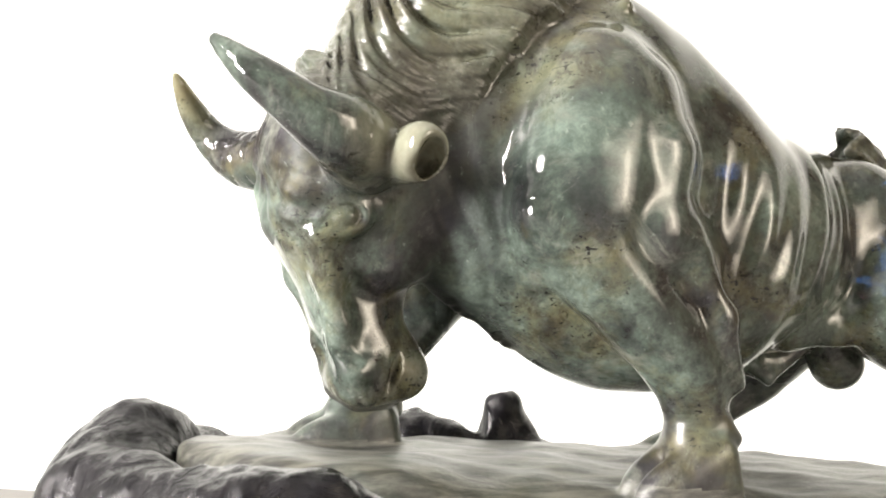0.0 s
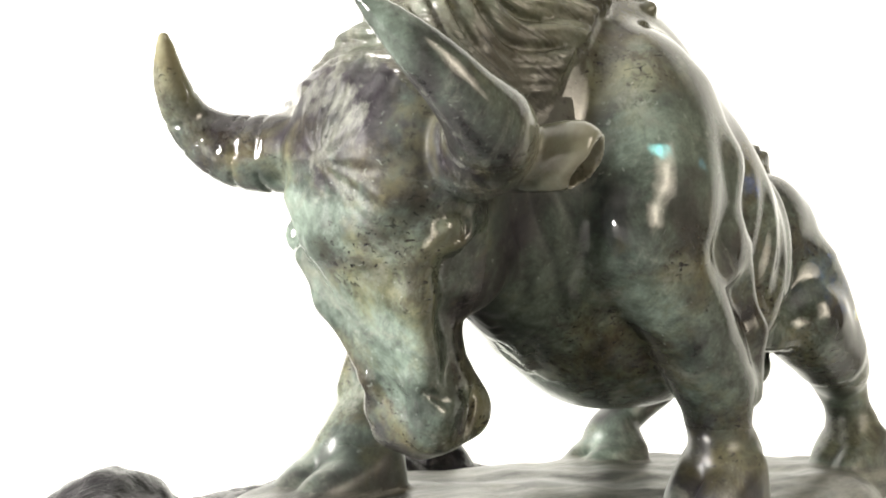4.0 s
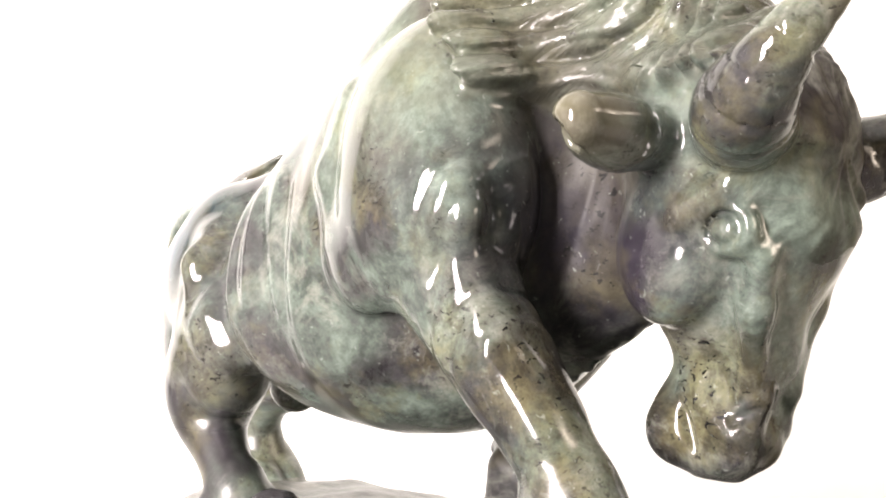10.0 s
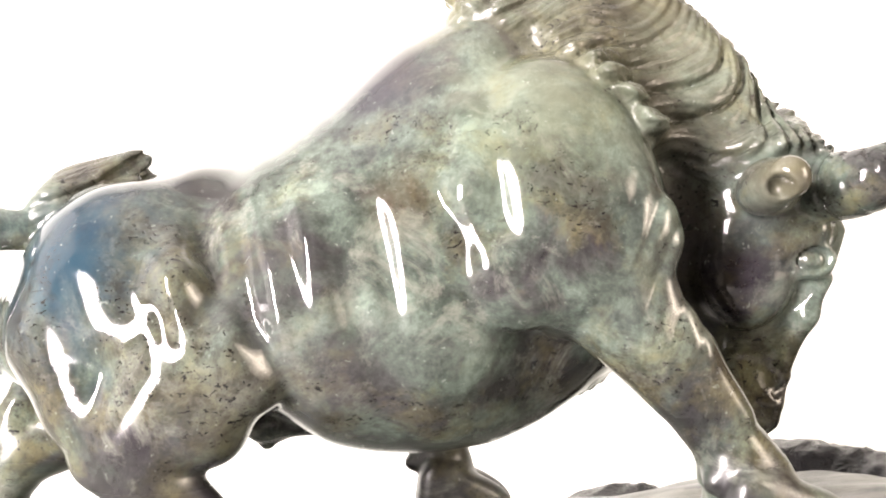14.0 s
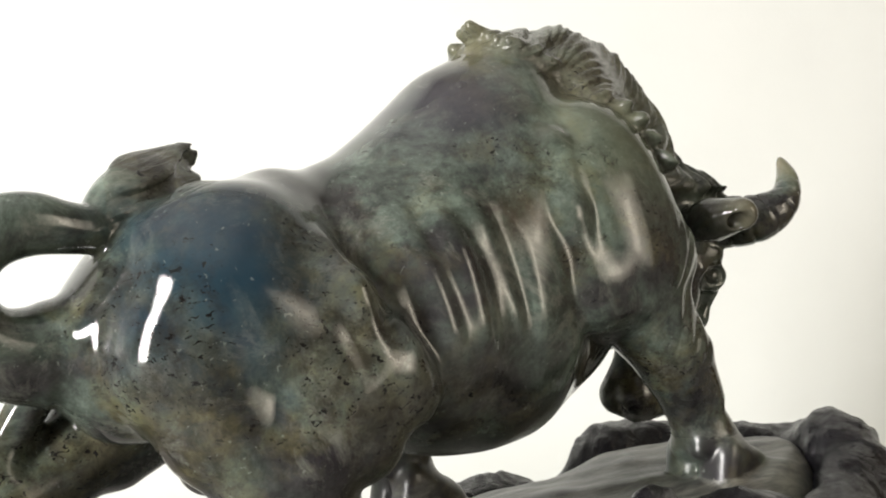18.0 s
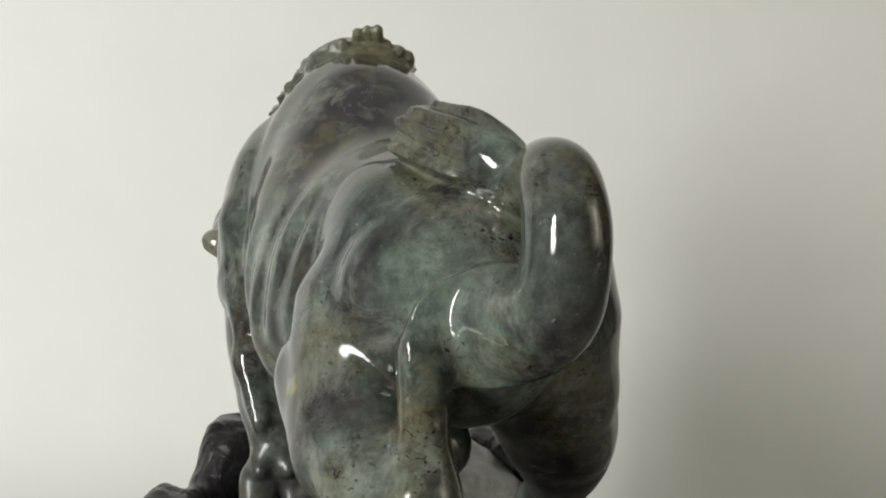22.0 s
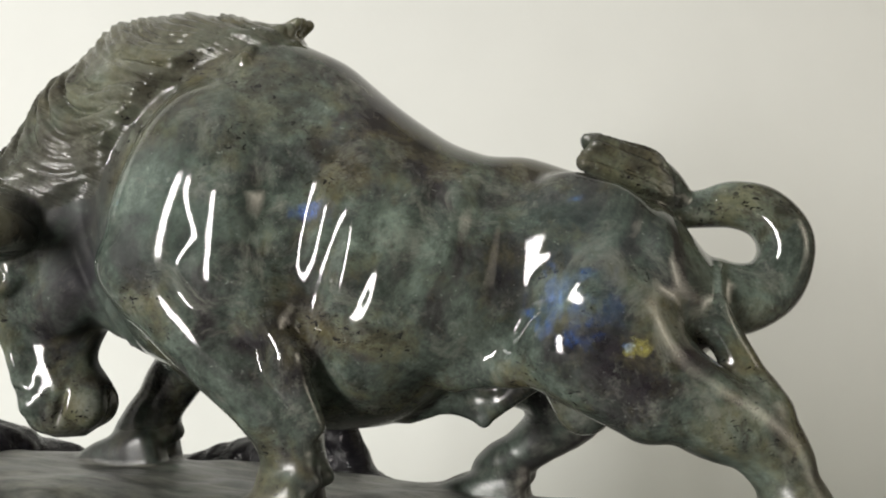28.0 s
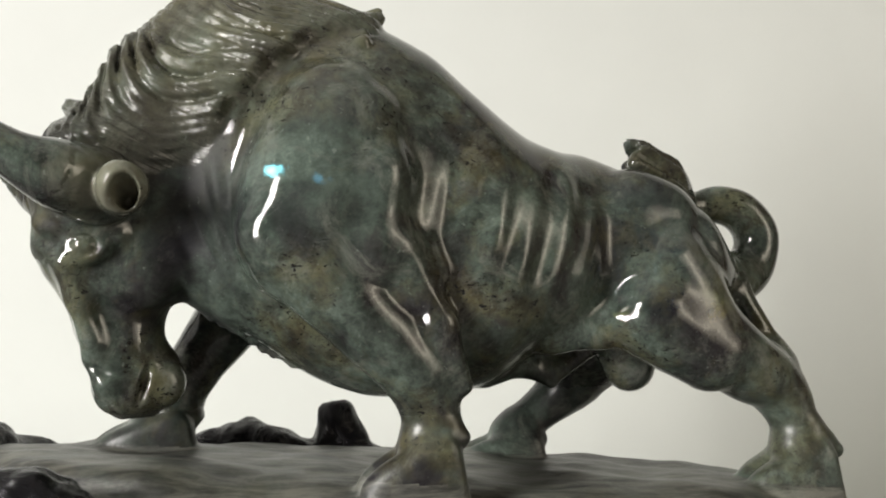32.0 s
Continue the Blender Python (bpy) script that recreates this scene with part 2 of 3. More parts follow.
    bsdf.inputs["Specular IOR Level"].default_value = 0.12 if rough > 0.5 else 0.42 if olive else 0.5
    bump = node(nodes, "ShaderNodeBump", Strength=strands, Distance=0.0012)
    links.new(fine if strands > 0.2 else mid, bump.inputs["Height"])
    relief = bump.outputs["Normal"]
    if olive:
        # strands along the locks
        lean = node(nodes, "ShaderNodeMapping", Rotation=(0.0, -0.45, 0.0))
        links.new(coord, lean.inputs["Vector"])
        draw = node(nodes, "ShaderNodeMapping", Scale=(38, 70, 560))
        links.new(lean.outputs["Vector"], draw.inputs["Vector"])
        wave = noise_node(nodes, links, draw.outputs["Vector"], 1.0, 3, 0.6, 0.5)
        comb = node(nodes, "ShaderNodeBump", Strength=0.5, Distance=0.0016)
        links.new(wave, comb.inputs["Height"])
        links.new(relief, comb.inputs["Normal"])
        relief = comb.outputs["Normal"]
    links.new(relief, bsdf.inputs["Normal"])
    if flashes:
        # light thrown back from layers inside the stone, at their own tilt
        upright = node(nodes, "ShaderNodeMapping", Rotation=(0.0, 0.25, 0.0), Scale=(150, 90, 30))
        links.new(coord, upright.inputs["Vector"])
        grain = noise_node(nodes, links, upright.outputs["Vector"], 1.0, 6, 0.7, 0.4)
        out = bsdf.outputs[0]
        for p, size, c, bearing in FLASHES:
            f = times(nodes, links, near(nodes, links, coord, place(*p), size, 1.3, 1.0 if size > 0.011 else 1.8, 90 if size > 0.011 else 200), ramp(nodes, links, grain, [(0.37, grey(0.0)), (0.55, grey(1))]))
            hue = ramp(nodes, links, fine, [(0.35, c), (0.6, tuple(0.6 * v for v in c)), (0.68, (c[1], c[1], c[0]))])
            tilt = nodes.new("ShaderNodeVectorTransform")
            tilt.vector_type, tilt.convert_from, tilt.convert_to = "NORMAL", "OBJECT", "WORLD"
            tilt.inputs["Vector"].default_value = (math.cos(radians(bearing)), math.sin(radians(bearing)), 0.12)
            lobe = node(nodes, "ShaderNodeBsdfAnisotropic", Roughness=0.2)
            links.new(mix(nodes, links, f, (0.0, 0.0, 0.0), hue), lobe.inputs["Color"])
            links.new(tilt.outputs["Vector"], lobe.inputs["Normal"])
            both = nodes.new("ShaderNodeAddShader")
            links.new(out, both.inputs[0])
            links.new(lobe.outputs[0], both.inputs[1])
            out = both.outputs[0]
        links.new(out, nodes["Material Output"].inputs["Surface"])
    return m


def black_wood():
    m, nodes, links, bsdf = material("black_lacquered_wood")
    coord = nodes.new("ShaderNodeTexCoord").outputs["Object"]
    f = noise_node(nodes, links, coord, 60, 6, 0.6, 1.0)
    links.new(ramp(nodes, links, f, [(0.3, (0.004, 0.004, 0.005)), (0.7, (0.013, 0.012, 0.014))]), bsdf.inputs["Base Color"])
    bsdf.inputs["Roughness"].default_value = 0.24
    bsdf.inputs["Specular IOR Level"].default_value = 0.32
    bump = node(nodes, "ShaderNodeBump", Strength=0.8, Distance=0.004)
    links.new(f, bump.inputs["Height"])
    links.new(bump.outputs["Normal"], bsdf.inputs["Normal"])
    return m


STONE = labradorite("polished_labradorite", 0.055, True, 0.05)
UNPOLISHED = labradorite("unpolished_labradorite", 0.52, False, 0.08)
CARVED = labradorite("carved_labradorite", 0.27, False, 0.10, olive=0.25)
PLINTH = labradorite("plinth_labradorite", 0.36, False, 0.45, 0.65)
WOOD = black_wood()


WHITE_PAPER = paint("white_paper", (0.780, 0.80, 0.775), 0.75)
# grey for the sheet's unseen part, added to darken the statue's underside
LOW_BOUNCE_GREY = paint("low_bounce_grey", (0.24, 0.23, 0.22), 0.85, 0.15, 40)
WHITE_WALL = paint("white_wall", (0.38, 0.38, 0.36), 0.8)
BEIGE_WALL = paint("beige_wall", (0.20, 0.165, 0.13), 0.8)
CEILING = paint("ceiling_paint", (0.55, 0.54, 0.52), 0.8)
FLOOR_GREY = paint("floor_grey", (0.16, 0.15, 0.13), 0.5, 0.2)


# ---- structure ----
def link_mesh(name, verts, faces, mat, smooth=False):
    me = bpy.data.meshes.new(name)
    me.from_pydata(verts, [], faces)
    me.update()
    me.materials.append(mat)
    if smooth:
        me.polygons.foreach_set("use_smooth", [True] * len(me.polygons))
    return new(name, me)


def box(name, x0, y0, z0, x1, y1, z1, mat):
    v = [(x, y, z) for z in (z0, z1) for y in (y0, y1) for x in (x0, x1)]
    f = [(0, 2, 3, 1), (4, 5, 7, 6), (0, 1, 5, 4), (1, 3, 7, 5), (3, 2, 6, 7), (2, 0, 4, 6)]
    return tagged(link_mesh(name, v, f, mat), kind="structure")


XL, XR, YN, YF, ZB, ZT = -1.7, 1.7, -2.2, 1.02, -0.76, 1.9
box("floor", XL, YN, ZB - 0.1, XR, YF, ZB, FLOOR_GREY)
box("ceiling", XL - 0.1, YN - 0.1, ZT, XR + 0.1, YF + 0.1, ZT + 0.1, CEILING)
box("wall_back", XL - 0.1, YF, ZB - 0.1, XR + 0.1, YF + 0.1, ZT, WHITE_WALL)
box("wall_front", XL - 0.1, YN - 0.1, ZB - 0.1, XR + 0.1, YN, ZT, BEIGE_WALL)
box("wall_left", XL - 0.1, YN, ZB - 0.1, XL, YF, ZT, WHITE_WALL)
box("wall_right", XR, YN, ZB - 0.1, XR + 0.1, YF, ZT, BEIGE_WALL)


def backdrop():
    # one sheet: flat, then dropped below the camera's view, rising as the wall behind
    prof = [(-0.75 + 0.12 * i, 0.0) for i in range(7)]
    prof += [(0.08, 0.0), (0.11, -0.001), (0.14, -0.008), (0.165, -0.025), (0.185, -0.06), (0.195, -0.12), (0.20, -0.25)]
    r, y0, z0 = 0.22, 0.44, -0.25
    prof += [(y0 + r * math.sin(a), z0 - r * math.cos(a)) for a in np.linspace(-1.45, math.pi / 2, 24)]
    prof += [(y0 + r, 0.0), (y0 + r, 0.4), (y0 + r, 0.9), (y0 + r, 1.3), (y0 + r, 1.78)]
    xs = np.linspace(-1.45, 1.45, 9)
    verts = [(float(x), y, z) for y, z in prof for x in xs]
    n = len(xs)
    faces = [(i * n + j, i * n + j + 1, (i + 1) * n + j + 1, (i + 1) * n + j) for i in range(len(prof) - 1) for j in range(n - 1)]
    ob = link_mesh("backdrop", verts, faces, WHITE_PAPER, True)
    # unseen flat part grey to cut bounced light, fall and wall white paper
    ob.data.materials.append(LOW_BOUNCE_GREY)
    for f in ob.data.polygons:
        f.material_index = 1 if f.center.y < 0.1 else 0
    mod = ob.modifiers.new("thickness", "SOLIDIFY")
    mod.thickness, mod.offset = 0.002, -1
    return tagged(ob, "white paper sheet rising as a plain wall, its unseen flat part greyed against bounce", "backdrop", kind="structure")


backdrop()


# ---- the carving, as one smooth solid ----
S, LIFT = 0.4, 0.36          # metres per unit of the plan; height of the plan's zero


def smooth_step(a, b, x):
    t = np.clip((x - a) / (b - a), 0, 1)
    return t * t * (3 - 2 * t)


class Solid:
    """A field of distances on a grid, joined softly from simple forms, and its skin."""

    def __init__(self, low, high, h):
        self.low, self.h = np.array(low, np.float32), h
        self.n = [int((b - a) / h) + 1 for a, b in zip(low, high)]
        self.d = np.full(self.n, 0.3, np.float32)
        self.ax = [(np.arange(n) * h + a).astype(np.float32) for n, a in zip(self.n, low)]

    def block(self, low, high):
        s = []
        for k in range(3):
            i = max(0, int((low[k] - self.low[k]) / self.h))
            j = min(self.n[k], int((high[k] - self.low[k]) / self.h) + 2)
            s.append(slice(i, max(j, i + 1)))
        x, y, z = (self.ax[k][s[k]] for k in range(3))
        return tuple(s), x[:, None, None], y[None, :, None], z[None, None, :]

    def add(self, low, high, fn, k=0.02):
        s, x, y, z = self.block([a - 3 * k - 0.02 for a in low], [a + 3 * k + 0.02 for a in high])
        a, b = self.d[s], fn(x, y, z)
        w = np.clip(0.5 + 0.5 * (a - b) / k, 0, 1)
        self.d[s] = a * (1 - w) + b * w - k * w * (1 - w)

    def cut(self, low, high, fn, k=0.01):
        s, x, y, z = self.block([a - 3 * k - 0.01 for a in low], [a + 3 * k + 0.01 for a in high])
        a, b = self.d[s], -fn(x, y, z)
        w = np.clip(0.5 - 0.5 * (a - b) / k, 0, 1)
        self.d[s] = a * (1 - w) + b * w + k * w * (1 - w)

    def push(self, low, high, fn):
        """Raise the skin by fn, where it is positive."""
        s, x, y, z = self.block(low, high)
        self.d[s] -= fn(x, y, z)

    def limb(self, joints, k=0.02, dig=False):
        """A chain of tapered round bars: joints of x, y, z, radius."""
        for (*p, r), (*q, s) in zip(joints, joints[1:]):
            p, q = np.array(p), np.array(q)
            pq = q - p
            low, high = np.minimum(p - r, q - s), np.maximum(p + r, q + s)

            def fn(x, y, z):
                t = np.clip(((x - p[0]) * pq[0] + (y - p[1]) * pq[1] + (z - p[2]) * pq[2]) / (pq @ pq), 0, 1)
                return np.sqrt((x - p[0] - t * pq[0]) ** 2 + (y - p[1] - t * pq[1]) ** 2 + (z - p[2] - t * pq[2]) ** 2) - (r + (s - r) * t)

            (self.cut if dig else self.add)(low, high, fn, k)

    def egg(self, c, r, k=0.02, turn=(0, 0, 0), dig=False, p=2.0):
        """An ellipsoid at c with half axes r, turned by degrees."""
        m = np.array(Euler([radians(a) for a in turn]).to_matrix().transposed())
        big = max(r)

        def fn(x, y, z):
            a, b, c_ = x - c[0], y - c[1], z - c[2]
            u, v, w = (m[i, 0] * a + m[i, 1] * b + m[i, 2] * c_ for i in range(3))
            g = (np.abs(u / r[0]) ** p + np.abs(v / r[1]) ** p + np.abs(w / r[2]) ** p) ** (1 / p) + 1e-6
            g2 = np.sqrt((u / r[0] ** 2) ** 2 + (v / r[1] ** 2) ** 2 + (w / r[2] ** 2) ** 2) + 1e-6
            e = np.sqrt((u / r[0]) ** 2 + (v / r[1]) ** 2 + (w / r[2]) ** 2) + 1e-6
            return e * (g - 1) / g2

        (self.cut if dig else self.add)([v - big for v in c], [v + big for v in c], fn, k)

    def skin(self):
        """The surface as quads: one point a cell that the surface crosses."""
        d, n = self.d, self.n
        inside = d < 0
        cell = [slice(0, m - 1) for m in n]
        corner = [(i, j, k) for i in (0, 1) for j in (0, 1) for k in (0, 1)]

        def at(a, o):
            return a[o[0]:n[0] - 1 + o[0], o[1]:n[1] - 1 + o[1], o[2]:n[2] - 1 + o[2]]

        count = sum(at(inside, o).astype(np.int8) for o in corner)
        mixed = (count > 0) & (count < 8)
        where = np.argwhere(mixed)
        ids = np.full([m - 1 for m in n], -1, np.int32)
        ids[mixed] = np.arange(len(where))
        total, hits = np.zeros((len(where), 3)), np.zeros(len(where))
        val = {o: at(d, o)[mixed].astype(float) for o in corner}
        for a in corner:
            for k in range(3):
                if a[k] == 0:
                    b = tuple(1 if i == k else a[i] for i in range(3))
                    va, vb = val[a], val[b]
                    cross = (va < 0) != (vb < 0)
                    t = np.where(cross, va / np.where(va == vb, 1, va - vb), 0)
                    p = np.array(a, float)[None] + t[:, None] * np.eye(3)[k][None]
                    total += p * cross[:, None]
                    hits += cross
        verts = (where + total / hits[:, None]) * self.h + self.low
        quads = []
        for k in range(3):
            u, v = [(1, 2), (2, 0), (0, 1)][k]
            a = [slice(1, m - 1) for m in n]
            a[k] = slice(0, n[k] - 1)
            b = list(a)
            b[k] = slice(1, n[k])
            change = inside[tuple(a)].astype(np.int8) - inside[tuple(b)].astype(np.int8)
            for sign in (1, -1):
                e = np.argwhere(change == sign)
                if not len(e):
                    continue
                for i in range(3):
                    if i != k:
                        e[:, i] += 1
                du, dv = np.eye(3, dtype=int)[u], np.eye(3, dtype=int)[v]
                ring = [e - du - dv, e - dv, e, e - du]
                q = np.stack([ids[r[:, 0], r[:, 1], r[:, 2]] for r in ring], 1)
                quads.append(q if sign == 1 else q[:, ::-1])
        quads = np.concatenate(quads)
        quads = quads[(quads >= 0).all(1)]
        edges = np.concatenate([quads[:, [i, (i + 1) % 4]] for i in range(4)])
        for step in (0.5, -0.52, 0.5, -0.52):       # smooth without shrinking
            near, num = np.zeros_like(verts), np.zeros(len(verts))
            for a, b in ((0, 1), (1, 0)):
                for c in range(3):
                    near[:, c] += np.bincount(edges[:, a], verts[edges[:, b], c], len(verts))
                num += np.bincount(edges[:, a], minlength=len(verts))
            verts = verts + step * (near / np.maximum(num, 1)[:, None] - verts)
        return verts, quads

    def mesh(self, name, mat):
        verts, quads = self.skin()
        verts = verts * S
        verts[:, 2] += LIFT * S
        me = bpy.data.meshes.new(name)
        me.vertices.add(len(verts))
        me.vertices.foreach_set("co", verts.astype(np.float32).ravel())
        me.loops.add(len(quads) * 4)
        me.loops.foreach_set("vertex_index", quads.astype(np.int32).ravel())
        me.polygons.add(len(quads))
        me.polygons.foreach_set("loop_start", np.arange(len(quads), dtype=np.int32) * 4)
        me.polygons.foreach_set("loop_total", np.full(len(quads), 4, np.int32))
        me.update(calc_edges=True)
        me.polygons.foreach_set("use_smooth", np.ones(len(quads), bool))
        me.materials.append(mat)
        return new(name, me)


def spline(xs, ys):
    """A smooth curve through stations."""
    xs, ys = np.array(xs, float), np.array(ys, float)
    slope = np.gradient(ys, xs)

    def fn(x):
        i = np.clip(np.searchsorted(xs, x) - 1, 0, len(xs) - 2)
        h = xs[i + 1] - xs[i]
        t = np.clip((x - xs[i]) / h, 0, 1)
        return (2 * t**3 - 3 * t**2 + 1) * ys[i] + (t**3 - 2 * t**2 + t) * h * slope[i] + (3 * t**2 - 2 * t**3) * ys[i + 1] + (t**3 - t**2) * h * slope[i + 1]

    return fn


def ripple(x, y, z, f, seed):
    """Cheap smooth unevenness, about -1 to 1."""
    r = np.random.RandomState(seed)
    out = 0
    for _ in range(4):
        a, b, c, p = r.normal(size=3).tolist() + [r.uniform(0, 6.3)]
        out = out + np.sin(f * (a * x + b * y + c * z) + p)
    return out / 2.6


FINE = 0.0027

# stations along the body: x, top, bottom, widest height, middle, half width
NECK = [
    (-0.440, 0.1289, 0.070, 0.097, -0.0126, 0.0257),
    (-0.400, 0.1493, 0.020, 0.0862, -0.0143, 0.0551),
    (-0.360, 0.2285, 0.000, 0.0852, -0.0151, 0.0545),
    (-0.320, 0.276, -0.0253, 0.0867, -0.0075, 0.0612),
    (-0.280, 0.3072, -0.0366, 0.0883, 0.0014, 0.0613),
    (-0.240, 0.3193, -0.06, 0.0687, 0.0155, 0.0849),
    (-0.200, 0.3212, -0.0851, 0.0541, 0.0312, 0.1116),
]
TRUNK = [
    (-0.140, 0.312, -0.1264, 0.03, 0.035, 0.1195),
    (-0.090, 0.2996, -0.1472, 0.0119, 0.0478, 0.1459),
    (-0.040, 0.2763, -0.1531, -0.0018, 0.0545, 0.1563),
    (0.000, 0.2553, -0.1532, -0.0029, 0.0612, 0.1489),
    (0.060, 0.2015, -0.143, -0.0154, 0.0697, 0.1581),
    (0.116, 0.1588, -0.1129, -0.0128, 0.0742, 0.1438),
    (0.151, 0.144, -0.1078, -0.0008, 0.0722, 0.128),
    (0.200, 0.1395, -0.1009, 0.0051, 0.089, 0.1115),
    (0.250, 0.119, -0.1023, 0.0083, 0.0907, 0.104),
    (0.300, 0.0954, -0.1024, 0.001, 0.0972, 0.100),
    (0.350, 0.0706, -0.098, -0.0058, 0.0904, 0.0903),
    (0.388, 0.018, -0.066, -0.022, 0.101, 0.058),
]
BODY = NECK + TRUNK
body_x = [row[0] for row in BODY]
TOP, LOW, WIDEST, MIDDLE, HALF = (spline(body_x, [row[i] for row in BODY]) for i in range(1, 6))
MANE_LINE = spline([-0.46, -0.33, -0.29, -0.25, -0.22, -0.17, -0.12, -0.05, 0.02], [0.02, 0.07, 0.105, 0.125, 0.165, 0.215, 0.25, 0.278, 0.40])


def body_field(x, y, z):
    t, b, c, m, w = (f(x.ravel())[:, None, None].astype(np.float32) for f in (TOP, LOW, WIDEST, MIDDLE, HALF))
    up = z > c
    high = np.where(up, t - c, c - b)
    lean = (0.020 * np.exp(-((x - 0.03) / 0.12) ** 2) - 0.022 * np.exp(-((x + 0.33) / 0.08) ** 2)) * np.clip((z - c) / np.maximum(t - c, 0.02), 0, 1)
    a, v = np.abs(y - m + lean) / w, np.abs(z - c) / np.maximum(high, 0.01)
    p = np.where(up, 1.98, 2.1)
    r = (a**p + v**p + 1e-9) ** (1 / p)
    size = 1 / np.sqrt((a / w) ** 2 + (v / np.maximum(high, 0.01)) ** 2 + 1e-6) * np.maximum(np.sqrt(a**2 + v**2), 1e-3)
    d = (r - 1) * size * 0.9
    ends = np.maximum(x - 0.396, -0.425 - x)
    return np.maximum(d, ends)


def slab_top(x):
    return -0.226 - 0.095 * (x + 0.1)


def soft_max(a, b, k):
    w = np.clip(0.5 + 0.5 * (a - b) / k, 0, 1)
    return b * (1 - w) + a * w + k * w * (1 - w)


def hoof(g, x, y, turn, size=1.0, high=0.066):
    """A cloven hoof under the pastern: two wedges side by side, sloping to blunt toes."""
    c, s = math.cos(radians(turn)), math.sin(radians(turn))
    ground = float(slab_top(x)) - 0.008

    def toe(side):
        def fn(px, py, pz):
            u = -((px - x) * c + (py - y) * s) / size
            v = ((py - y) * c - (px - x) * s) / size * side
            w = pz - ground
            width = 0.0215 - 0.0075 * smooth_step(0.02, 0.085, u)
            d = soft_max(np.abs(v - 0.0215 + 0.10 * np.maximum(u, 0)) - width, -0.036 - u + 0.15 * w, 0.018)
            d = soft_max(d, u - 0.082, 0.024)
            return soft_max(d, (w - high + (high - 0.022) / 0.092 * np.maximum(u + 0.012, 0)) * 0.86, 0.022)
        return fn

    for side in (-1, 1):
        g.add((x - 0.10, y - 0.06, ground), (x + 0.06, y + 0.06, ground + 0.08), toe(side), 0.003)
    # coronet and heel
    g.limb([(x + 0.006, y, ground + high - 0.004, 0.028 * size), (x - 0.004, y, ground + high - 0.016, 0.030 * size)], 0.012)


def bull():
    g = Solid((-0.62, -0.23, -0.36), (0.56, 0.32, 0.37), FINE)
    g.add((-0.46, -0.12, -0.16), (0.4, 0.24, 0.33), body_field, 0.005)
    # shoulders: broad flat plates with a crisp rear edge and a blunt point in front
    g.egg((-0.1331, -0.0537, 0.0916), (0.0805, 0.077, 0.1369), 0.012, (-14, 14, -5), p=2.35)
    g.egg((-0.1618, 0.1277, 0.0933), (0.0938, 0.0801, 0.1347), 0.012, (14, 14, 5), p=2.35)
    g.limb([(-0.0745, -0.078, 0.1548, 0.0202), (-0.069, -0.0965, 0.089, 0.0245), (-0.0763, -0.1015, 0.0293, 0.0255)], 0.024)
    g.limb([(-0.084, 0.1619, 0.1573, 0.0217), (-0.083, 0.184, 0.0904, 0.020), (-0.1013, 0.1855, 0.0295, 0.021)], 0.014)
    g.egg((-0.1826, -0.101, 0.0305), (0.036, 0.0297, 0.0355), 0.010, (0, 30, 0))
    g.egg((-0.2279, 0.1709, 0.0531), (0.0382, 0.0246, 0.0454), 0.009, (0, 20, 0))
    g.egg((-0.0813, -0.0908, 0.0146), (0.0494, 0.0429, 0.048), 0.010, (0, 35, 0))
    g.egg((-0.1213, 0.1754, 0.0193), (0.055, 0.034, 0.050), 0.010, (0, 20, 0))
    # left foreleg
    g.limb(curve([(-0.1593, -0.0794, 0.0208, 0.0499), (-0.107, -0.082, -0.039, 0.0431), (-0.0573, -0.075, -0.0902, 0.0385), (-0.0301, -0.0701, -0.1276, 0.0312), (-0.0194, -0.0651, -0.1645, 0.0287)], 4), 0.010)
    g.egg((-0.0322, -0.0706, -0.1177, ), (0.036, 0.0366, 0.0344), 0.012)
    g.limb([(-0.0471, -0.1092, 0.0089, 0.0094), (-0.0099, -0.0969, -0.0674, 0.0121), (0.0144, -0.0845, -0.1323, 0.0078)], 0.022)
    g.egg((-0.0471, -0.0786, -0.011), (0.0438, 0.0356, 0.055), 0.010)
    # right foreleg
    g.limb(curve([(-0.1912, 0.1447, 0.0182, 0.0533), (-0.2223, 0.1457, -0.0287, 0.0419), (-0.2644, 0.1385, -0.0785, 0.0357), (-0.2989, 0.1282, -0.1285, 0.0257), (-0.3154, 0.1249, -0.1623, 0.0328)], 4), 0.010)
    g.egg((-0.2887, 0.1305, -0.1137), (0.0268, 0.0289, 0.0328), 0.012)
    g.limb([(-0.2459, 0.1664, 0.0067, 0.0105), (-0.2756, 0.1604, -0.0543, 0.0109), (-0.3117, 0.1462, -0.1144, 0.0094)], 0.020)
    # left hindquarter, stretched back
    g.egg((0.2531, 0.038, 0.023), (0.0854, 0.0565, 0.0894), 0.006, (-8, 20, 6), p=2.4)
    g.limb(curve([(0.2741, 0.0299, -0.0197, 0.0709), (0.3181, 0.0122, -0.085, 0.0484), (0.3811, 0.0213, -0.1317, 0.0379), (0.4214, 0.0378, -0.1536, 0.0311), (0.4472, 0.0398, -0.1986, 0.0242), (0.4612, 0.0385, -0.2426, 0.0297)], 4), 0.012)
    g.limb([(0.2593, -0.0014, -0.0669, 0.0553), (0.3253, 0.0025, -0.1132, 0.0462)], 0.010)
    g.limb([(0.3868, 0.0519, -0.0421, 0.0184), (0.4272, 0.046, -0.1157, 0.0156), (0.4537, 0.0427, -0.174, 0.0147)], 0.016)
    g.egg((0.4268, 0.0431, -0.1299), (0.028, 0.0247, 0.0203), 0.010)
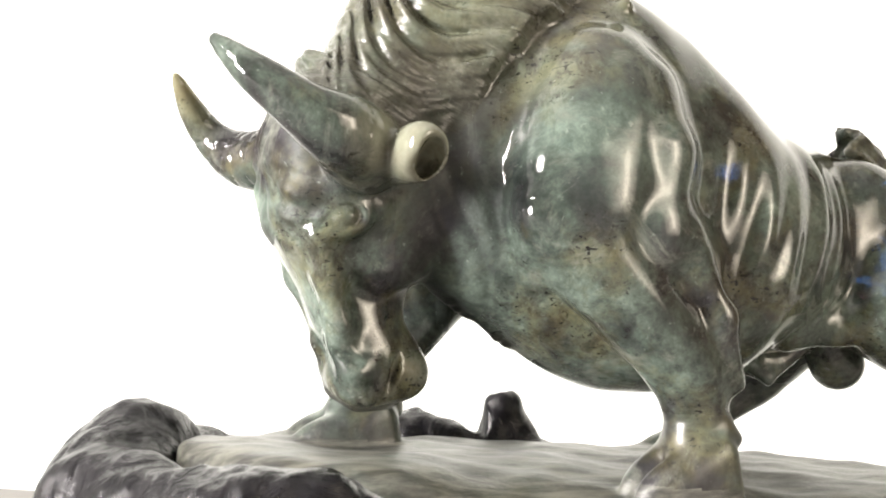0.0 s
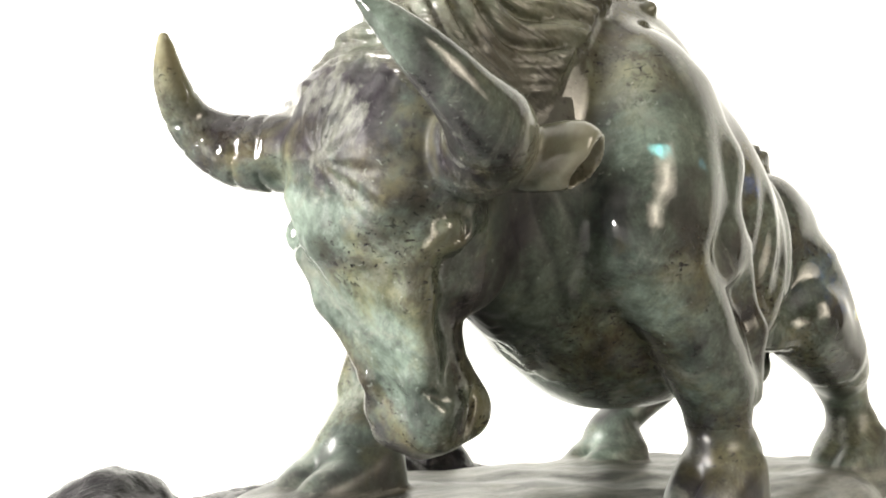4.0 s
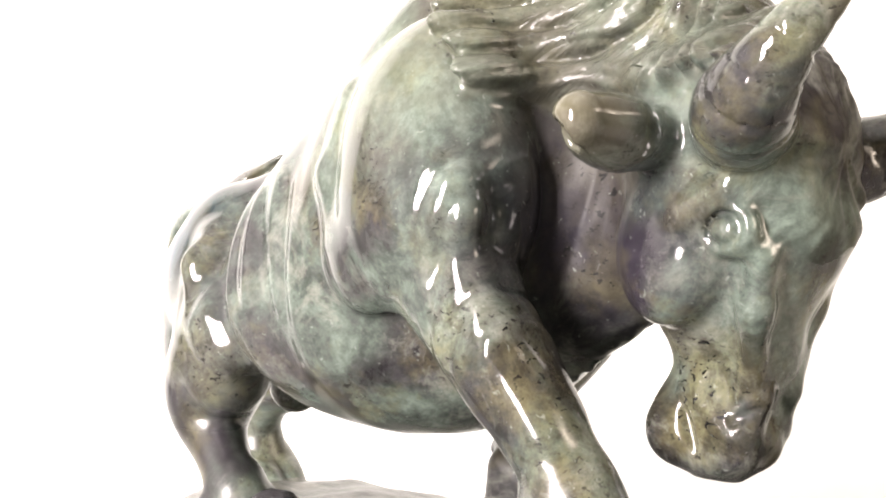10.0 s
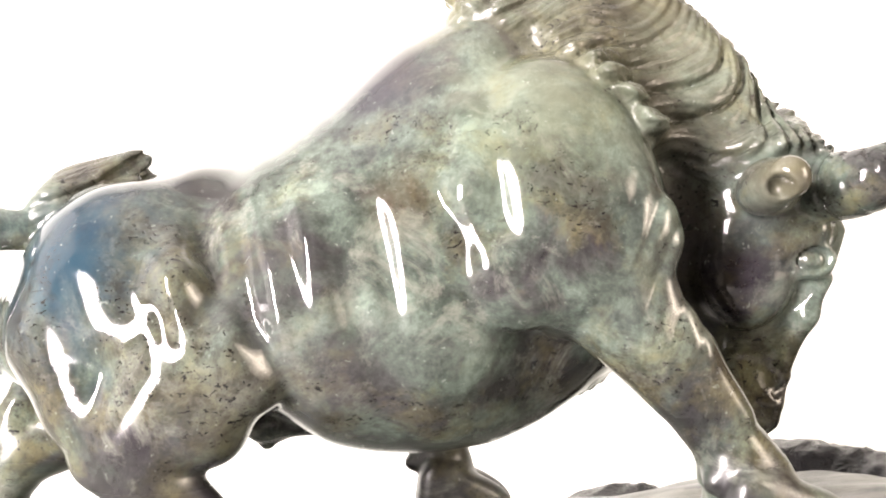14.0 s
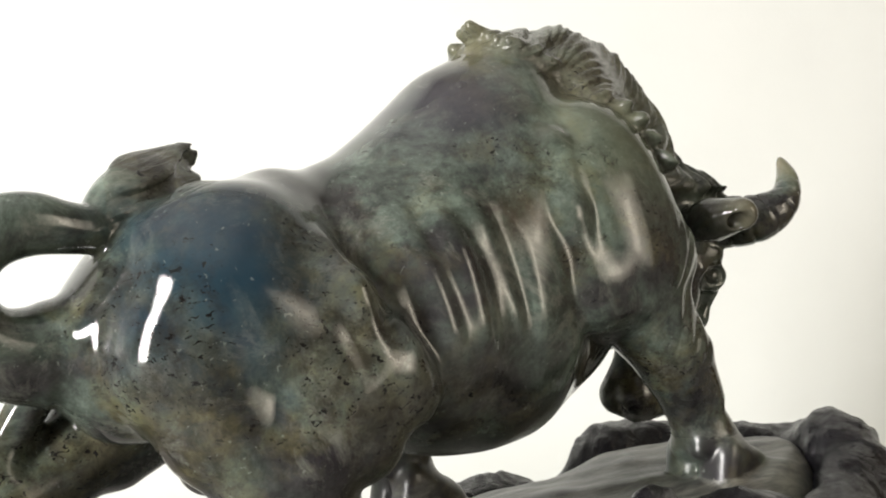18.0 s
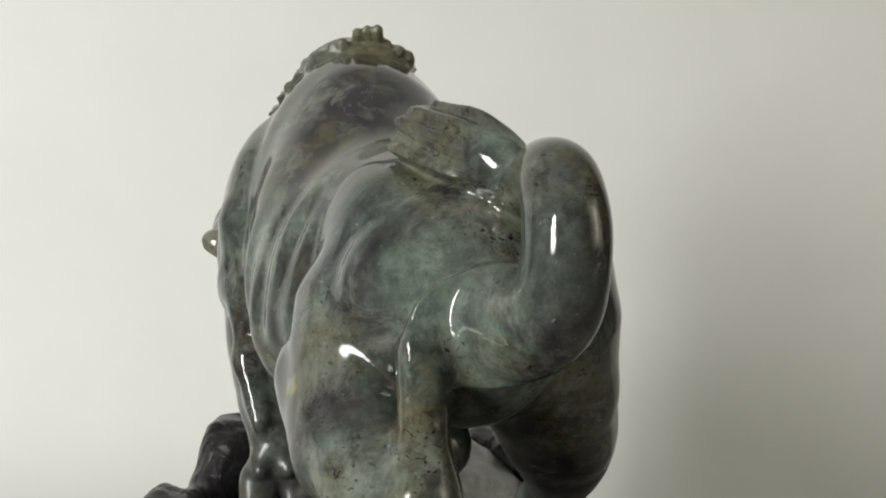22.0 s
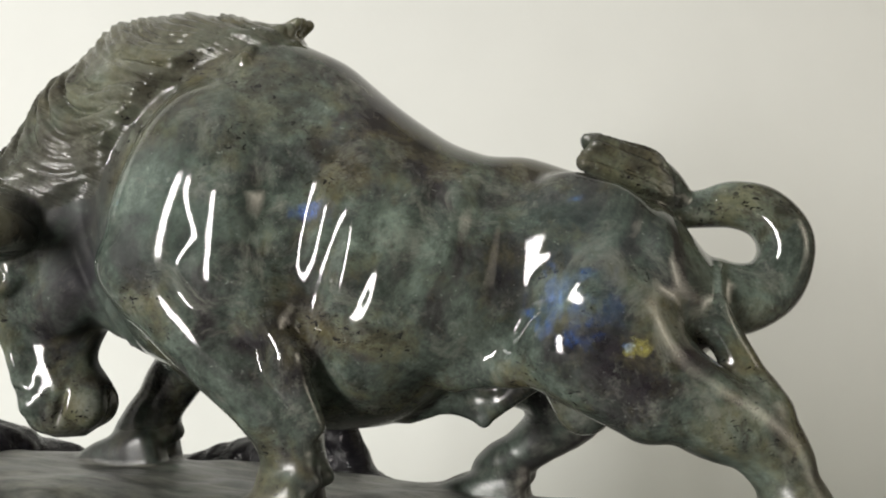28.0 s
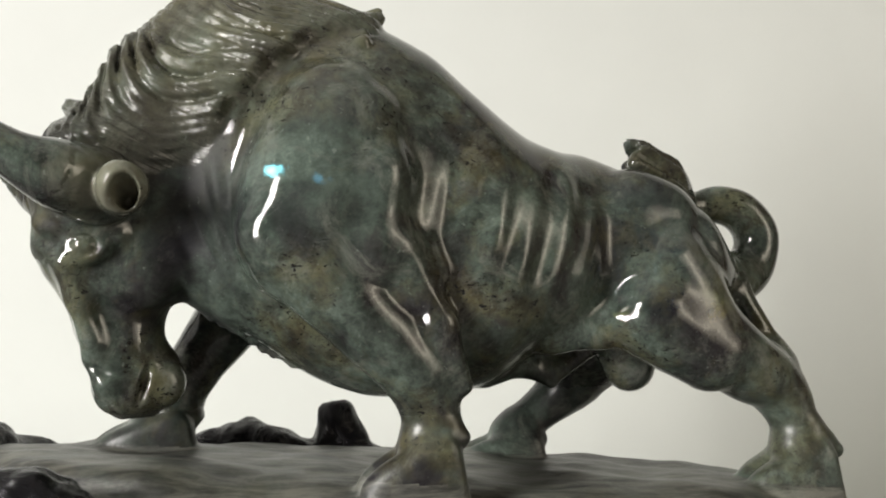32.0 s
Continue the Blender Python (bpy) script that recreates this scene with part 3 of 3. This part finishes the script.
    # right hindquarter, drawn under
    g.egg((0.2526, 0.1513, 0.0073), (0.0924, 0.0752, 0.1101), 0.030, (10, 18, -14), p=2.3)
    g.limb([(0.1914, 0.1959, 0.0477, 0.0189), (0.174, 0.2162, 0.0151, 0.0223), (0.134, 0.2214, -0.0427, 0.0205), (0.1114, 0.2099, -0.073, 0.022)], 0.019)
    g.limb([(0.2702, 0.1618, 0.0109, 0.0674), (0.1575, 0.1938, -0.0532, 0.0547)], 0.014)
    g.limb([(0.2932, 0.1604, -0.025, 0.0673), (0.263, 0.1727, -0.079, 0.0573), (0.2277, 0.1875, -0.1164, 0.054)], 0.010)
    g.egg((0.1274, 0.1969, -0.06), (0.040, 0.045, 0.044), 0.014)
    g.limb(curve([(0.1791, 0.1882, -0.0633, 0.0596), (0.209, 0.1929, -0.1165, 0.0505), (0.2106, 0.1962, -0.1523, 0.0359), (0.1514, 0.201, -0.2006, 0.0238), (0.1211, 0.2011, -0.2247, 0.027)], 4), 0.012)
    g.egg((0.155, 0.195, -0.0962), (0.0377, 0.0456, 0.0489), 0.014)
    g.egg((0.250, 0.1967, -0.1363), (0.0309, 0.0314, 0.0272), 0.012)
    # hooves and dewclaws
    hoof(g, -0.024, -0.0690, 8)
    hoof(g, -0.326, 0.1270, 10, 1.08, 0.056)
    hoof(g, 0.450, 0.0350, 4, 1.05)
    hoof(g, 0.126, 0.1950, 4, 1.0, 0.044)
    for x, y, z in ((0.013, -0.070, -0.180), (-0.286, 0.130, -0.166), (0.496, 0.040, -0.232), (0.162, 0.194, -0.222)):
        for side in (-1, 1):
            g.limb([(x - 0.014, y + side * 0.013, z + 0.003, 0.013), (x - 0.004, y + side * 0.015, z - 0.006, 0.010)], 0.010)
    # tail loop and tuft
    g.limb(curve([(0.3551, 0.106, -0.0145, 0.04), (0.4149, 0.1249, -0.021, 0.0319), (0.4507, 0.1364, -0.0036, 0.0242), (0.4629, 0.140, 0.0383, 0.0229), (0.4433, 0.1422, 0.0709, 0.0214), (0.4106, 0.1423, 0.0818, 0.0193), (0.380, 0.1403, 0.0788, 0.0141), (0.3546, 0.1313, 0.0783, 0.0136)], 5), 0.014)
    g.limb(curve([(0.3616, 0.133, 0.0782, 0.0117), (0.3367, 0.1198, 0.0995, 0.0254), (0.3088, 0.1002, 0.1161, 0.0283), (0.2813, 0.080, 0.1284, 0.0148)], 4), 0.006)
    for dy, dz, r, tip in ((-0.014, 0.014, 0.012, 0.276), (0.000, 0.022, 0.011, 0.266), (0.012, 0.012, 0.012, 0.280), (0.018, -0.008, 0.011, 0.270), (-0.020, -0.004, 0.011, 0.264), (-0.010, -0.016, 0.011, 0.274)):
        g.limb(curve([(0.360, 0.128, 0.080, 0.010), (0.332, 0.113 + dy, 0.102 + dz, r * 1.1), (0.302, 0.094 + dy, 0.116 + dz, r), (tip, 0.075 + dy, 0.131 + dz, 0.010)], 4), 0.005)
    # strands of the tuft
    g.push((0.262, 0.03, 0.09), (0.352, 0.17, 0.17), lambda x, y, z: smooth_step(0.004, 0.014, z - TOP(x.ravel())[:, None, None]) * smooth_step(0.352, 0.335, x) * 0.0032 * np.sin(330 * (0.6 * (y - 0.75 * x) + 0.8 * (z + 0.55 * x)) + 1.5 * ripple(x, y, z, 30, 51)))
    # belly details
    g.limb([(0.2287, 0.0737, -0.094, 0.028), (0.2501, 0.0743, -0.128, 0.0321)], 0.012)
    g.limb([(0.0619, 0.055, -0.1248, 0.022), (0.1074, 0.058, -0.1184, 0.0156), (0.1446, 0.058, -0.1451, 0.0055)], 0.010)
    g.limb([(0.1933, 0.0633, -0.0983, 0.0175), (0.1447, 0.058, -0.1451, 0.0055)], 0.010)
    g.limb([(0.108, 0.068, -0.116, 0.020), (0.146, 0.069, -0.124, 0.017), (0.186, 0.073, -0.100, 0.018)], 0.010)
    # fold of skin from flank to thigh
    g.limb([(0.1327, -0.0002, -0.0954, 0.010), (0.1882, -0.006, -0.0833, 0.013), (0.2388, -0.0144, -0.0592, 0.0219)], 0.03)
    # furrows between the neck and the shoulders
    g.limb([(-0.274, -0.078, 0.125, 0.014), (-0.270, -0.078, 0.030, 0.017), (-0.250, -0.072, -0.050, 0.015)], 0.020, dig=True)
    g.limb([(-0.276, 0.086, 0.120, 0.016), (-0.272, 0.086, 0.010, 0.021), (-0.250, 0.074, -0.060, 0.016)], 0.020, dig=True)
    head(g)
    carve(g)
    fringe(g)

    def slab(x, y, z):
        a = (x + 0.02) / 0.50
        half = 0.165 * np.sqrt(np.clip(1 - np.abs(a) ** 3.0, 0.0, 1)) + 1e-3
        side = np.abs(y - 0.075 - 0.02 * x) - half + 0.008 * ripple(x, y, z, 22, 5)
        fall = 1.6 * np.maximum(0.02 - y, 0) ** 2 * smooth_step(-0.34, -0.22, x)
        top = z - slab_top(x) + fall + 0.004 * ripple(x, y, z, 30, 6) + 0.0015 * ripple(x * 0.4, y * 2, z, 110, 7)
        foot = slab_top(x) - 0.085 - z
        k = 0.05
        d = np.maximum(side, foot)
        w = np.clip(0.5 - 0.5 * (d - top) / k, 0, 1)
        return d * (1 - w) + top * w + k * w * (1 - w)

    g.add((-0.55, -0.12, -0.36), (0.52, 0.28, -0.17), slab, 0.006)
    ob = g.mesh("bull_statue", STONE)
    me = ob.data
    # the mane and the plinth are left duller from the chisel
    me.materials.append(CARVED)
    me.materials.append(PLINTH)
    me.materials.append(UNPOLISHED)
    mid = np.empty(len(me.polygons) * 3, np.float32)
    me.polygons.foreach_get("center", mid)
    x, y, z = mid.reshape(-1, 3).T / S
    z = z - LIFT
    which = np.where((z > MANE_LINE(x) + 0.002 + 0.008 * ripple(x, y, z, 45, 61)) & (x < -0.03) & (z > 0.128 - 0.3 * (x + 0.36) + 0.014 * ripple(x, y, z, 40, 62)) & (x > -0.44), 1, 0)
    which = np.where((z > TOP(x) + 0.004) & (x > 0.262) & (x < 0.350), 1, which)
    which = np.where((z < slab_top(x) + 0.004) & (np.abs(y - 0.075) < 0.3), 2, which)
    brow = (x + 0.447) ** 2 + (y + 0.021) ** 2 + (z - 0.080) ** 2 < (0.082 + 0.010 * ripple(x, y, z, 60, 63)) ** 2
    which = np.where(brow & (x < -0.385) & (np.abs(y + 0.021) < 0.075) & (which == 0), 3, which)
    neck = np.abs(y - MIDDLE(x)) < HALF(x) + 0.006
    which = np.where((x > -0.325) & (x < -0.225) & (z > -0.10) & (z < 0.14) & neck & (which == 0), 3, which)
    me.polygons.foreach_set("material_index", which.astype(np.int32))
    return tagged(ob, "polished grey-green labradorite bull carving charging on its stone plinth", "statue")


def head(g):
    # the head hangs down and is turned a little to its left
    f, l, o = np.array((-0.973, -0.23)), np.array((-0.23, 0.973)), np.array((-0.380, -0.001))
    zs = [-0.160, -0.150, -0.135, -0.100, -0.070, -0.040, -0.020, 0.020, 0.050, 0.100, 0.150, 0.175]
    front = spline(zs, [-0.0282, -0.0127, -0.0007, 0.0023, 0.0171, 0.0271, 0.038, 0.0626, 0.061, 0.0645, 0.0294, 0.00])
    back = spline(zs, [-0.0596, -0.0724, -0.0846, -0.0894, -0.0733, -0.0806, -0.0961, -0.103, -0.0969, -0.090, -0.0835, -0.0551])
    half = spline(zs, [0.0039, 0.0252, 0.035, 0.0357, 0.0337, 0.0421, 0.052, 0.0657, 0.0751, 0.0798, 0.062, 0.0186])
    slip = spline(zs, [-0.0112, -0.0117, -0.0134, -0.0137, -0.0124, -0.0047, -0.0052, -0.0023, -0.0008, 0, -0.0022, -0.0008])

    def local(s, q, z):
        return (o[0] + f[0] * s + l[0] * q, o[1] + f[1] * s + l[1] * q, z)

    def fn(x, y, z):
        a, b, w, k = (q(z.ravel())[None, None, :].astype(np.float32) for q in (front, back, half, slip))
        s = (x - o[0]) * f[0] + (y - o[1]) * f[1]
        q = (x - o[0]) * l[0] + (y - o[1]) * l[1]
        c, e = (a + b) / 2, np.maximum((a - b) / 2, 0.005)
        # flat face, narrower towards the throat
        w2 = w * (1 - 0.22 * smooth_step(0.0, -1.0, (s - c) / e))
        u, v = np.abs(s - c) / e, np.abs(q - k) / w2
        r = (u**2.8 + v**2.8 + 1e-9) ** (1 / 2.8)
        d = (r - 1) * np.minimum(e, w) * 0.9
        return np.maximum(d, np.abs(z - 0.0075) - 0.166)

    g.add((-0.47, -0.12, -0.165), (-0.25, 0.1, 0.18), fn, 0.012)
    g.egg(local(-0.004, 0.0, 0.124), (0.0503, 0.0533, 0.0265), 0.035)
    for side in (-1, 1):
        eye = local(0.008, side * 0.066, 0.026)
        # cheek, brow ridge, lids, eyeball
        g.egg(local(-0.050, side * 0.046, 0.010), (0.045, 0.026, 0.050), 0.016)
        g.limb([(*local(0.046, side * 0.044, 0.052), 0.012), (*local(0.012, side * 0.068, 0.054), 0.014), (*local(-0.022, side * 0.070, 0.036), 0.010)], 0.012)
        g.egg(eye, (0.026, 0.014, 0.020), 0.008, (0, 0, -13))
        g.egg(local(0.009, side * 0.076, 0.025), (0.017, 0.008, 0.012), 0.003, (0, 0, -13), dig=True)
        g.egg(local(0.009, side * 0.0705, 0.025), (0.014, 0.010, 0.011), 0.002)
        g.limb([(*local(0.028, side * 0.058, 0.006), 0.007), (*local(0.016, side * 0.046, -0.03), 0.006), (*local(0.002, side * 0.034 - 0.010, -0.075), 0.006)], 0.02)
        # nostril rim with its hollow, lips
        g.limb([(*local(0.000, side * 0.024 - 0.012, -0.092), 0.010), (*local(-0.014, side * 0.028 - 0.013, -0.118), 0.010), (*local(-0.026, side * 0.028 - 0.013, -0.112), 0.009)], 0.012)
        g.limb([(*local(0.004, side * 0.032 - 0.013, -0.100), 0.003), (*local(-0.012, side * 0.040 - 0.013, -0.108), 0.004)], 0.004, dig=True)
        g.egg(local(-0.068, side * 0.016 - 0.012, -0.122), (0.026, 0.020, 0.026), 0.008)
        g.egg(local(-0.030, side * 0.018 - 0.012, -0.135), (0.028, 0.018, 0.017), 0.006)
        g.egg(local(-0.049, side * 0.040 - 0.013, -0.118), (0.005, 0.010, 0.030), 0.004, (0, 16, 0), dig=True)
    # horns, ringed near the root
    right = [(-0.39, 0.0292, 0.0937, 0.0324), (-0.4233, 0.0698, 0.094, 0.0328), (-0.4526, 0.1046, 0.098, 0.0292), (-0.4842, 0.1179, 0.1175, 0.019), (-0.5087, 0.106, 0.1482, 0.0125), (-0.5252, 0.0831, 0.1781, 0.0039)]
    left = [(-0.3546, -0.0639, 0.0843, 0.038), (-0.3627, -0.1043, 0.0832, 0.036), (-0.3847, -0.1349, 0.0892, 0.031), (-0.4186, -0.1487, 0.1054, 0.022), (-0.4566, -0.1481, 0.132, 0.0165), (-0.4884, -0.134, 0.1611, 0.006)]
    for horn in (right, left):
        g.limb(curve(horn, 4), 0.004)
        for i in ((5, 7, 9, 11, 13, 15) if horn is right else (5, 8)):
            a, b = curve(horn, 4)[i], curve(horn, 4)[i + 1]
            ring(g, a, np.array(b[:3]) - np.array(a[:3]), 0.0015)
    # ears: thick cupped leaves, open towards the front
    g.limb(curve([(-0.3346, -0.0791, 0.0721, 0.0172), (-0.3266, -0.1162, 0.0733, 0.022), (-0.3206, -0.1442, 0.0742, 0.0235), (-0.3199, -0.160, 0.0775, 0.019)], 3), 0.005)
    g.egg((-0.3180, -0.2150, 0.0200), (0.070, 0.075, 0.058), 0.004, dig=True)
    g.egg((-0.3150, -0.1760, 0.0690), (0.0125, 0.0460, 0.0150), 0.003, (-12, 18, 0), dig=True)
    g.limb([(-0.3569, 0.0742, 0.0905, 0.022), (-0.3549, 0.1091, 0.0926, 0.026)], 0.006)
    g.egg((-0.3569, 0.1211, 0.0916), (0.031, 0.034, 0.022), 0.009, (12, 14, 14))
    g.limb([(-0.3589, 0.1211, 0.0936, 0.023), (-0.3640, 0.157, 0.0970, 0.020)], 0.012)
    g.egg((-0.3541, 0.1705, 0.0874), (0.0114, 0.0254, 0.009), 0.005, (0, -30, 0), dig=True)
    # hair of the forehead, spreading from a whorl between the horns
    def hair(x, y, z):
        sx = (x - o[0]) * f[0] + (y - o[1]) * f[1]
        q = (x - o[0]) * l[0] + (y - o[1]) * l[1] - 0.004
        h = z - 0.078
        far = np.sqrt(q * q + h * h) + 1e-4
        turn = np.arctan2(q, h) + 5.0 * far * np.sin(3 * np.arctan2(q, h))
        where = smooth_step(0.010, 0.035, sx) * smooth_step(0.098, 0.070, far) * smooth_step(0.002, 0.012, far)
        waves = np.sin(turn * 10 + 3.2 * ripple(x, y, z, 40, 41)) + 0.35 * np.sin(turn * 29 + 2 * ripple(x, y, z, 60, 42))
        return where * (0.0016 * waves) * (0.6 + 0.5 * ripple(x, y, z, 50, 43))

    g.push((-0.48, -0.13, -0.05), (-0.36, 0.10, 0.19), hair)


def ring(g, joint, way, thick):
    """A groove cut round a bar at a joint."""
    c, r = np.array(joint[:3]), joint[3]
    n = way / np.linalg.norm(way)

    def fn(x, y, z):
        a, b, e = x - c[0], y - c[1], z - c[2]
        h = a * n[0] + b * n[1] + e * n[2]
        far = np.sqrt(np.maximum(a * a + b * b + e * e - h * h, 0))
        return np.sqrt((far - r) ** 2 + (h + 0.003 * np.sin(60 * a)) ** 2) - thick

    g.cut(c - r - 0.01, c + r + 0.01, fn, 0.002)


def curve(joints, n):
    """The joints joined by a smooth curve, n steps to each."""
    a = np.array(joints, float)
    k = np.arange(len(a))
    at = np.linspace(0, len(a) - 1, (len(a) - 1) * n + 1)
    return np.stack([spline(k, a[:, c])(at) for c in range(4)], 1).tolist()


def carve(g):
    # mane: locks swept back along the neck, thicker than the neck beneath
    def mane(x, y, z):
        line = MANE_LINE(x.ravel())[:, None, None]
        top = TOP(x.ravel())[:, None, None]
        over = smooth_step(0.0, 0.030, z - line - 0.003 * np.sin(95 * x + 60 * z)) * smooth_step(-0.040, -0.05, x) * smooth_step(-0.455, -0.40, x)
        over = over * smooth_step(0.10, 0.13, z + 0.25 * (x + 0.35))
        # the ears stand clear of the hair
        over = over * (1 - smooth_step(-0.280, -0.305, x) * smooth_step(0.068, 0.082, np.abs(y)) * smooth_step(0.138, 0.116, z))
        drop = np.clip(top - z, 0, 0.3)
        # locks fall steeply from the crest and curl level towards the shoulder
        near = np.exp(-drop / 0.065)
        s = z + 0.72 * (x + 0.20) * near + 0.10 * x - 0.15 * drop + 0.007 * ripple(x, y, z, 20, 8) + 0.002 * np.sin(60 * x + 2 * ripple(x, y, z, 12, 19))
        lock = np.abs(np.sin(s * 96 + 1.7 * ripple(x, y, z, 17, 2) + 0.5 * ripple(x, y, z, 45, 4)))
        thin = np.abs(np.sin(s * 250 + 2.2 * ripple(x, y, z, 30, 3)))
        deep = np.clip(0.62 + 0.6 * ripple(x, y, z, 24, 9), 0.05, 1.4)
        return over * (0.006 + 0.0115 * deep * lock**0.7 + 0.0028 * thin)

    g.push((-0.46, -0.14, 0.05), (-0.03, 0.18, 0.35), mane)

    # ribs
    def ribs(x, y, z):
        side = smooth_step(0.06, 0.10, np.abs(y - 0.068))
        where = smooth_step(-0.04, 0.00, x) * smooth_step(0.20, 0.17, x) * smooth_step(-0.06, 0.0, z) * smooth_step(0.12, 0.07, z)
        return side * where * 0.0032 * np.sin((x - 0.26 * z + 0.006 * ripple(x, y, z, 16, 31)) * 158 + 0.6) * (0.7 + 0.5 * ripple(x, y, z, 18, 32))

    g.push((-0.06, -0.12, -0.1), (0.24, 0.26, 0.15), ribs)

    # creases over the chest and neck in front of the shoulders
    def folds(x, y, z):
        where = smooth_step(-0.30, -0.27, x) * smooth_step(-0.205, -0.235, x) * smooth_step(-0.09, -0.05, z) * smooth_step(0.12, 0.06, z)
        return where * 0.0022 * np.abs(np.sin((x * 1.0 + 0.35 * z) * 130 + ripple(x, y, z, 30, 33)))

    g.push((-0.32, -0.12, -0.1), (-0.19, 0.2, 0.14), folds)
    # slight unevenness of hand polishing
    g.push((-0.62, -0.23, -0.36), (0.56, 0.32, 0.37), lambda x, y, z: 0.0011 * ripple(x, y, z, 17, 11) + 0.0005 * ripple(x, y, z, 40, 12))


def fringe(g):
    """The blunt carved ends of the mane behind the hump, and the tufts under the chest."""
    rnd = random.Random(8)
    for i in range(12):
        a = -1.0 + 1.5 * i / 11
        y = 0.055 + 0.088 * a + rnd.uniform(-0.003, 0.003)
        z = 0.296 - 0.062 * abs(a) ** 1.7
        x = -0.072 - 0.028 * abs(a) + rnd.uniform(-0.004, 0.004)
        long = 1.0 if a < 0.1 else 0.5
        out, up = 0.010 * a * rnd.uniform(0.5, 1.3) * long, rnd.uniform(0.002, 0.014) * long
        g.limb([(x - 0.03, y * 0.9, z + 0.004, 0.010), (x, y, z + 0.006, rnd.uniform(0.009, 0.011)), (x + rnd.uniform(0.012, 0.024) * long, y + out, z + 0.004 + up, rnd.uniform(0.006, 0.009))], 0.004)
    for i in range(9):
        x, y = -0.262 + 0.011 * i, 0.022 + 0.002 * i + rnd.uniform(-0.012, 0.012)
        z = float(LOW(np.array([x]))[0])
        g.limb([(x, y, z + 0.012, 0.012), (x + 0.008, y - 0.008, z - rnd.uniform(0.002, 0.010), 0.006)], 0.006)


def stand():
    g = Solid((-0.74, -0.30, -0.37), (0.62, 0.42, -0.08), 0.0045)
    g.limb([(-0.56, 0.02, -0.29, 0.07), (-0.30, 0.07, -0.325, 0.06), (0.10, 0.08, -0.335, 0.05), (0.45, 0.09, -0.345, 0.04)], 0.04)
    g.limb(curve([(-0.585, 0.03, -0.26, 0.05), (-0.568, 0.105, -0.212, 0.047), (-0.50, 0.18, -0.250, 0.040), (-0.36, 0.25, -0.250, 0.026), (-0.25, 0.255, -0.232, 0.030), (-0.20, 0.252, -0.232, 0.025), (-0.155, 0.258, -0.255, 0.022)], 4), 0.02)
    g.limb(curve([(-0.58, 0.07, -0.25, 0.05), (-0.555, -0.03, -0.232, 0.036), (-0.460, -0.141, -0.226, 0.036), (-0.400, -0.150, -0.234, 0.034), (-0.330, -0.185, -0.300, 0.028), (-0.225, -0.222, -0.278, 0.026), (-0.12, -0.19, -0.325, 0.03)], 4), 0.02)
    g.limb([(-0.128, 0.262, -0.260, 0.026), (-0.120, 0.262, -0.194, 0.020), (-0.108, 0.262, -0.194, 0.020), (-0.088, 0.258, -0.260, 0.026), (0.1, 0.24, -0.335, 0.03)], 0.006)
    rnd = random.Random(3)
    for i in range(26):
        a = rnd.uniform(0, 6.28)
        p = (-0.12 + 0.46 * math.cos(a), 0.08 + 0.19 * math.sin(a), rnd.uniform(-0.345, -0.315))
        g.egg(p, (rnd.uniform(0.02, 0.05), rnd.uniform(0.02, 0.04), rnd.uniform(0.015, 0.03)), 0.02, (rnd.uniform(-40, 40), rnd.uniform(-40, 40), rnd.uniform(0, 180)))
    g.push((-0.74, -0.30, -0.37), (0.62, 0.42, -0.08), lambda x, y, z: 0.006 * ripple(x, y, z, 28, 21) + 0.004 * ripple(x, y, z, 70, 22) + 0.002 * ripple(x, y, z, 150, 23) + 0.0025 * np.abs(np.sin(70 * (x + 0.6 * y) + 2 * ripple(x, y, z, 30, 24))))
    g.d = np.maximum(g.d, (-0.36 - g.ax[2])[None, None, :])
    ob = g.mesh("wooden_stand", WOOD)
    return tagged(ob, "black lacquered root-wood stand under the stone bull", "stand")


STATUE = bull()
STAND = stand()


def motions():
    for thing in (STATUE, STAND):
        walk(thing, [(r[0], pose(0, 0, 0, 0, 0, r[1])) for r in STATIONS])


motions()
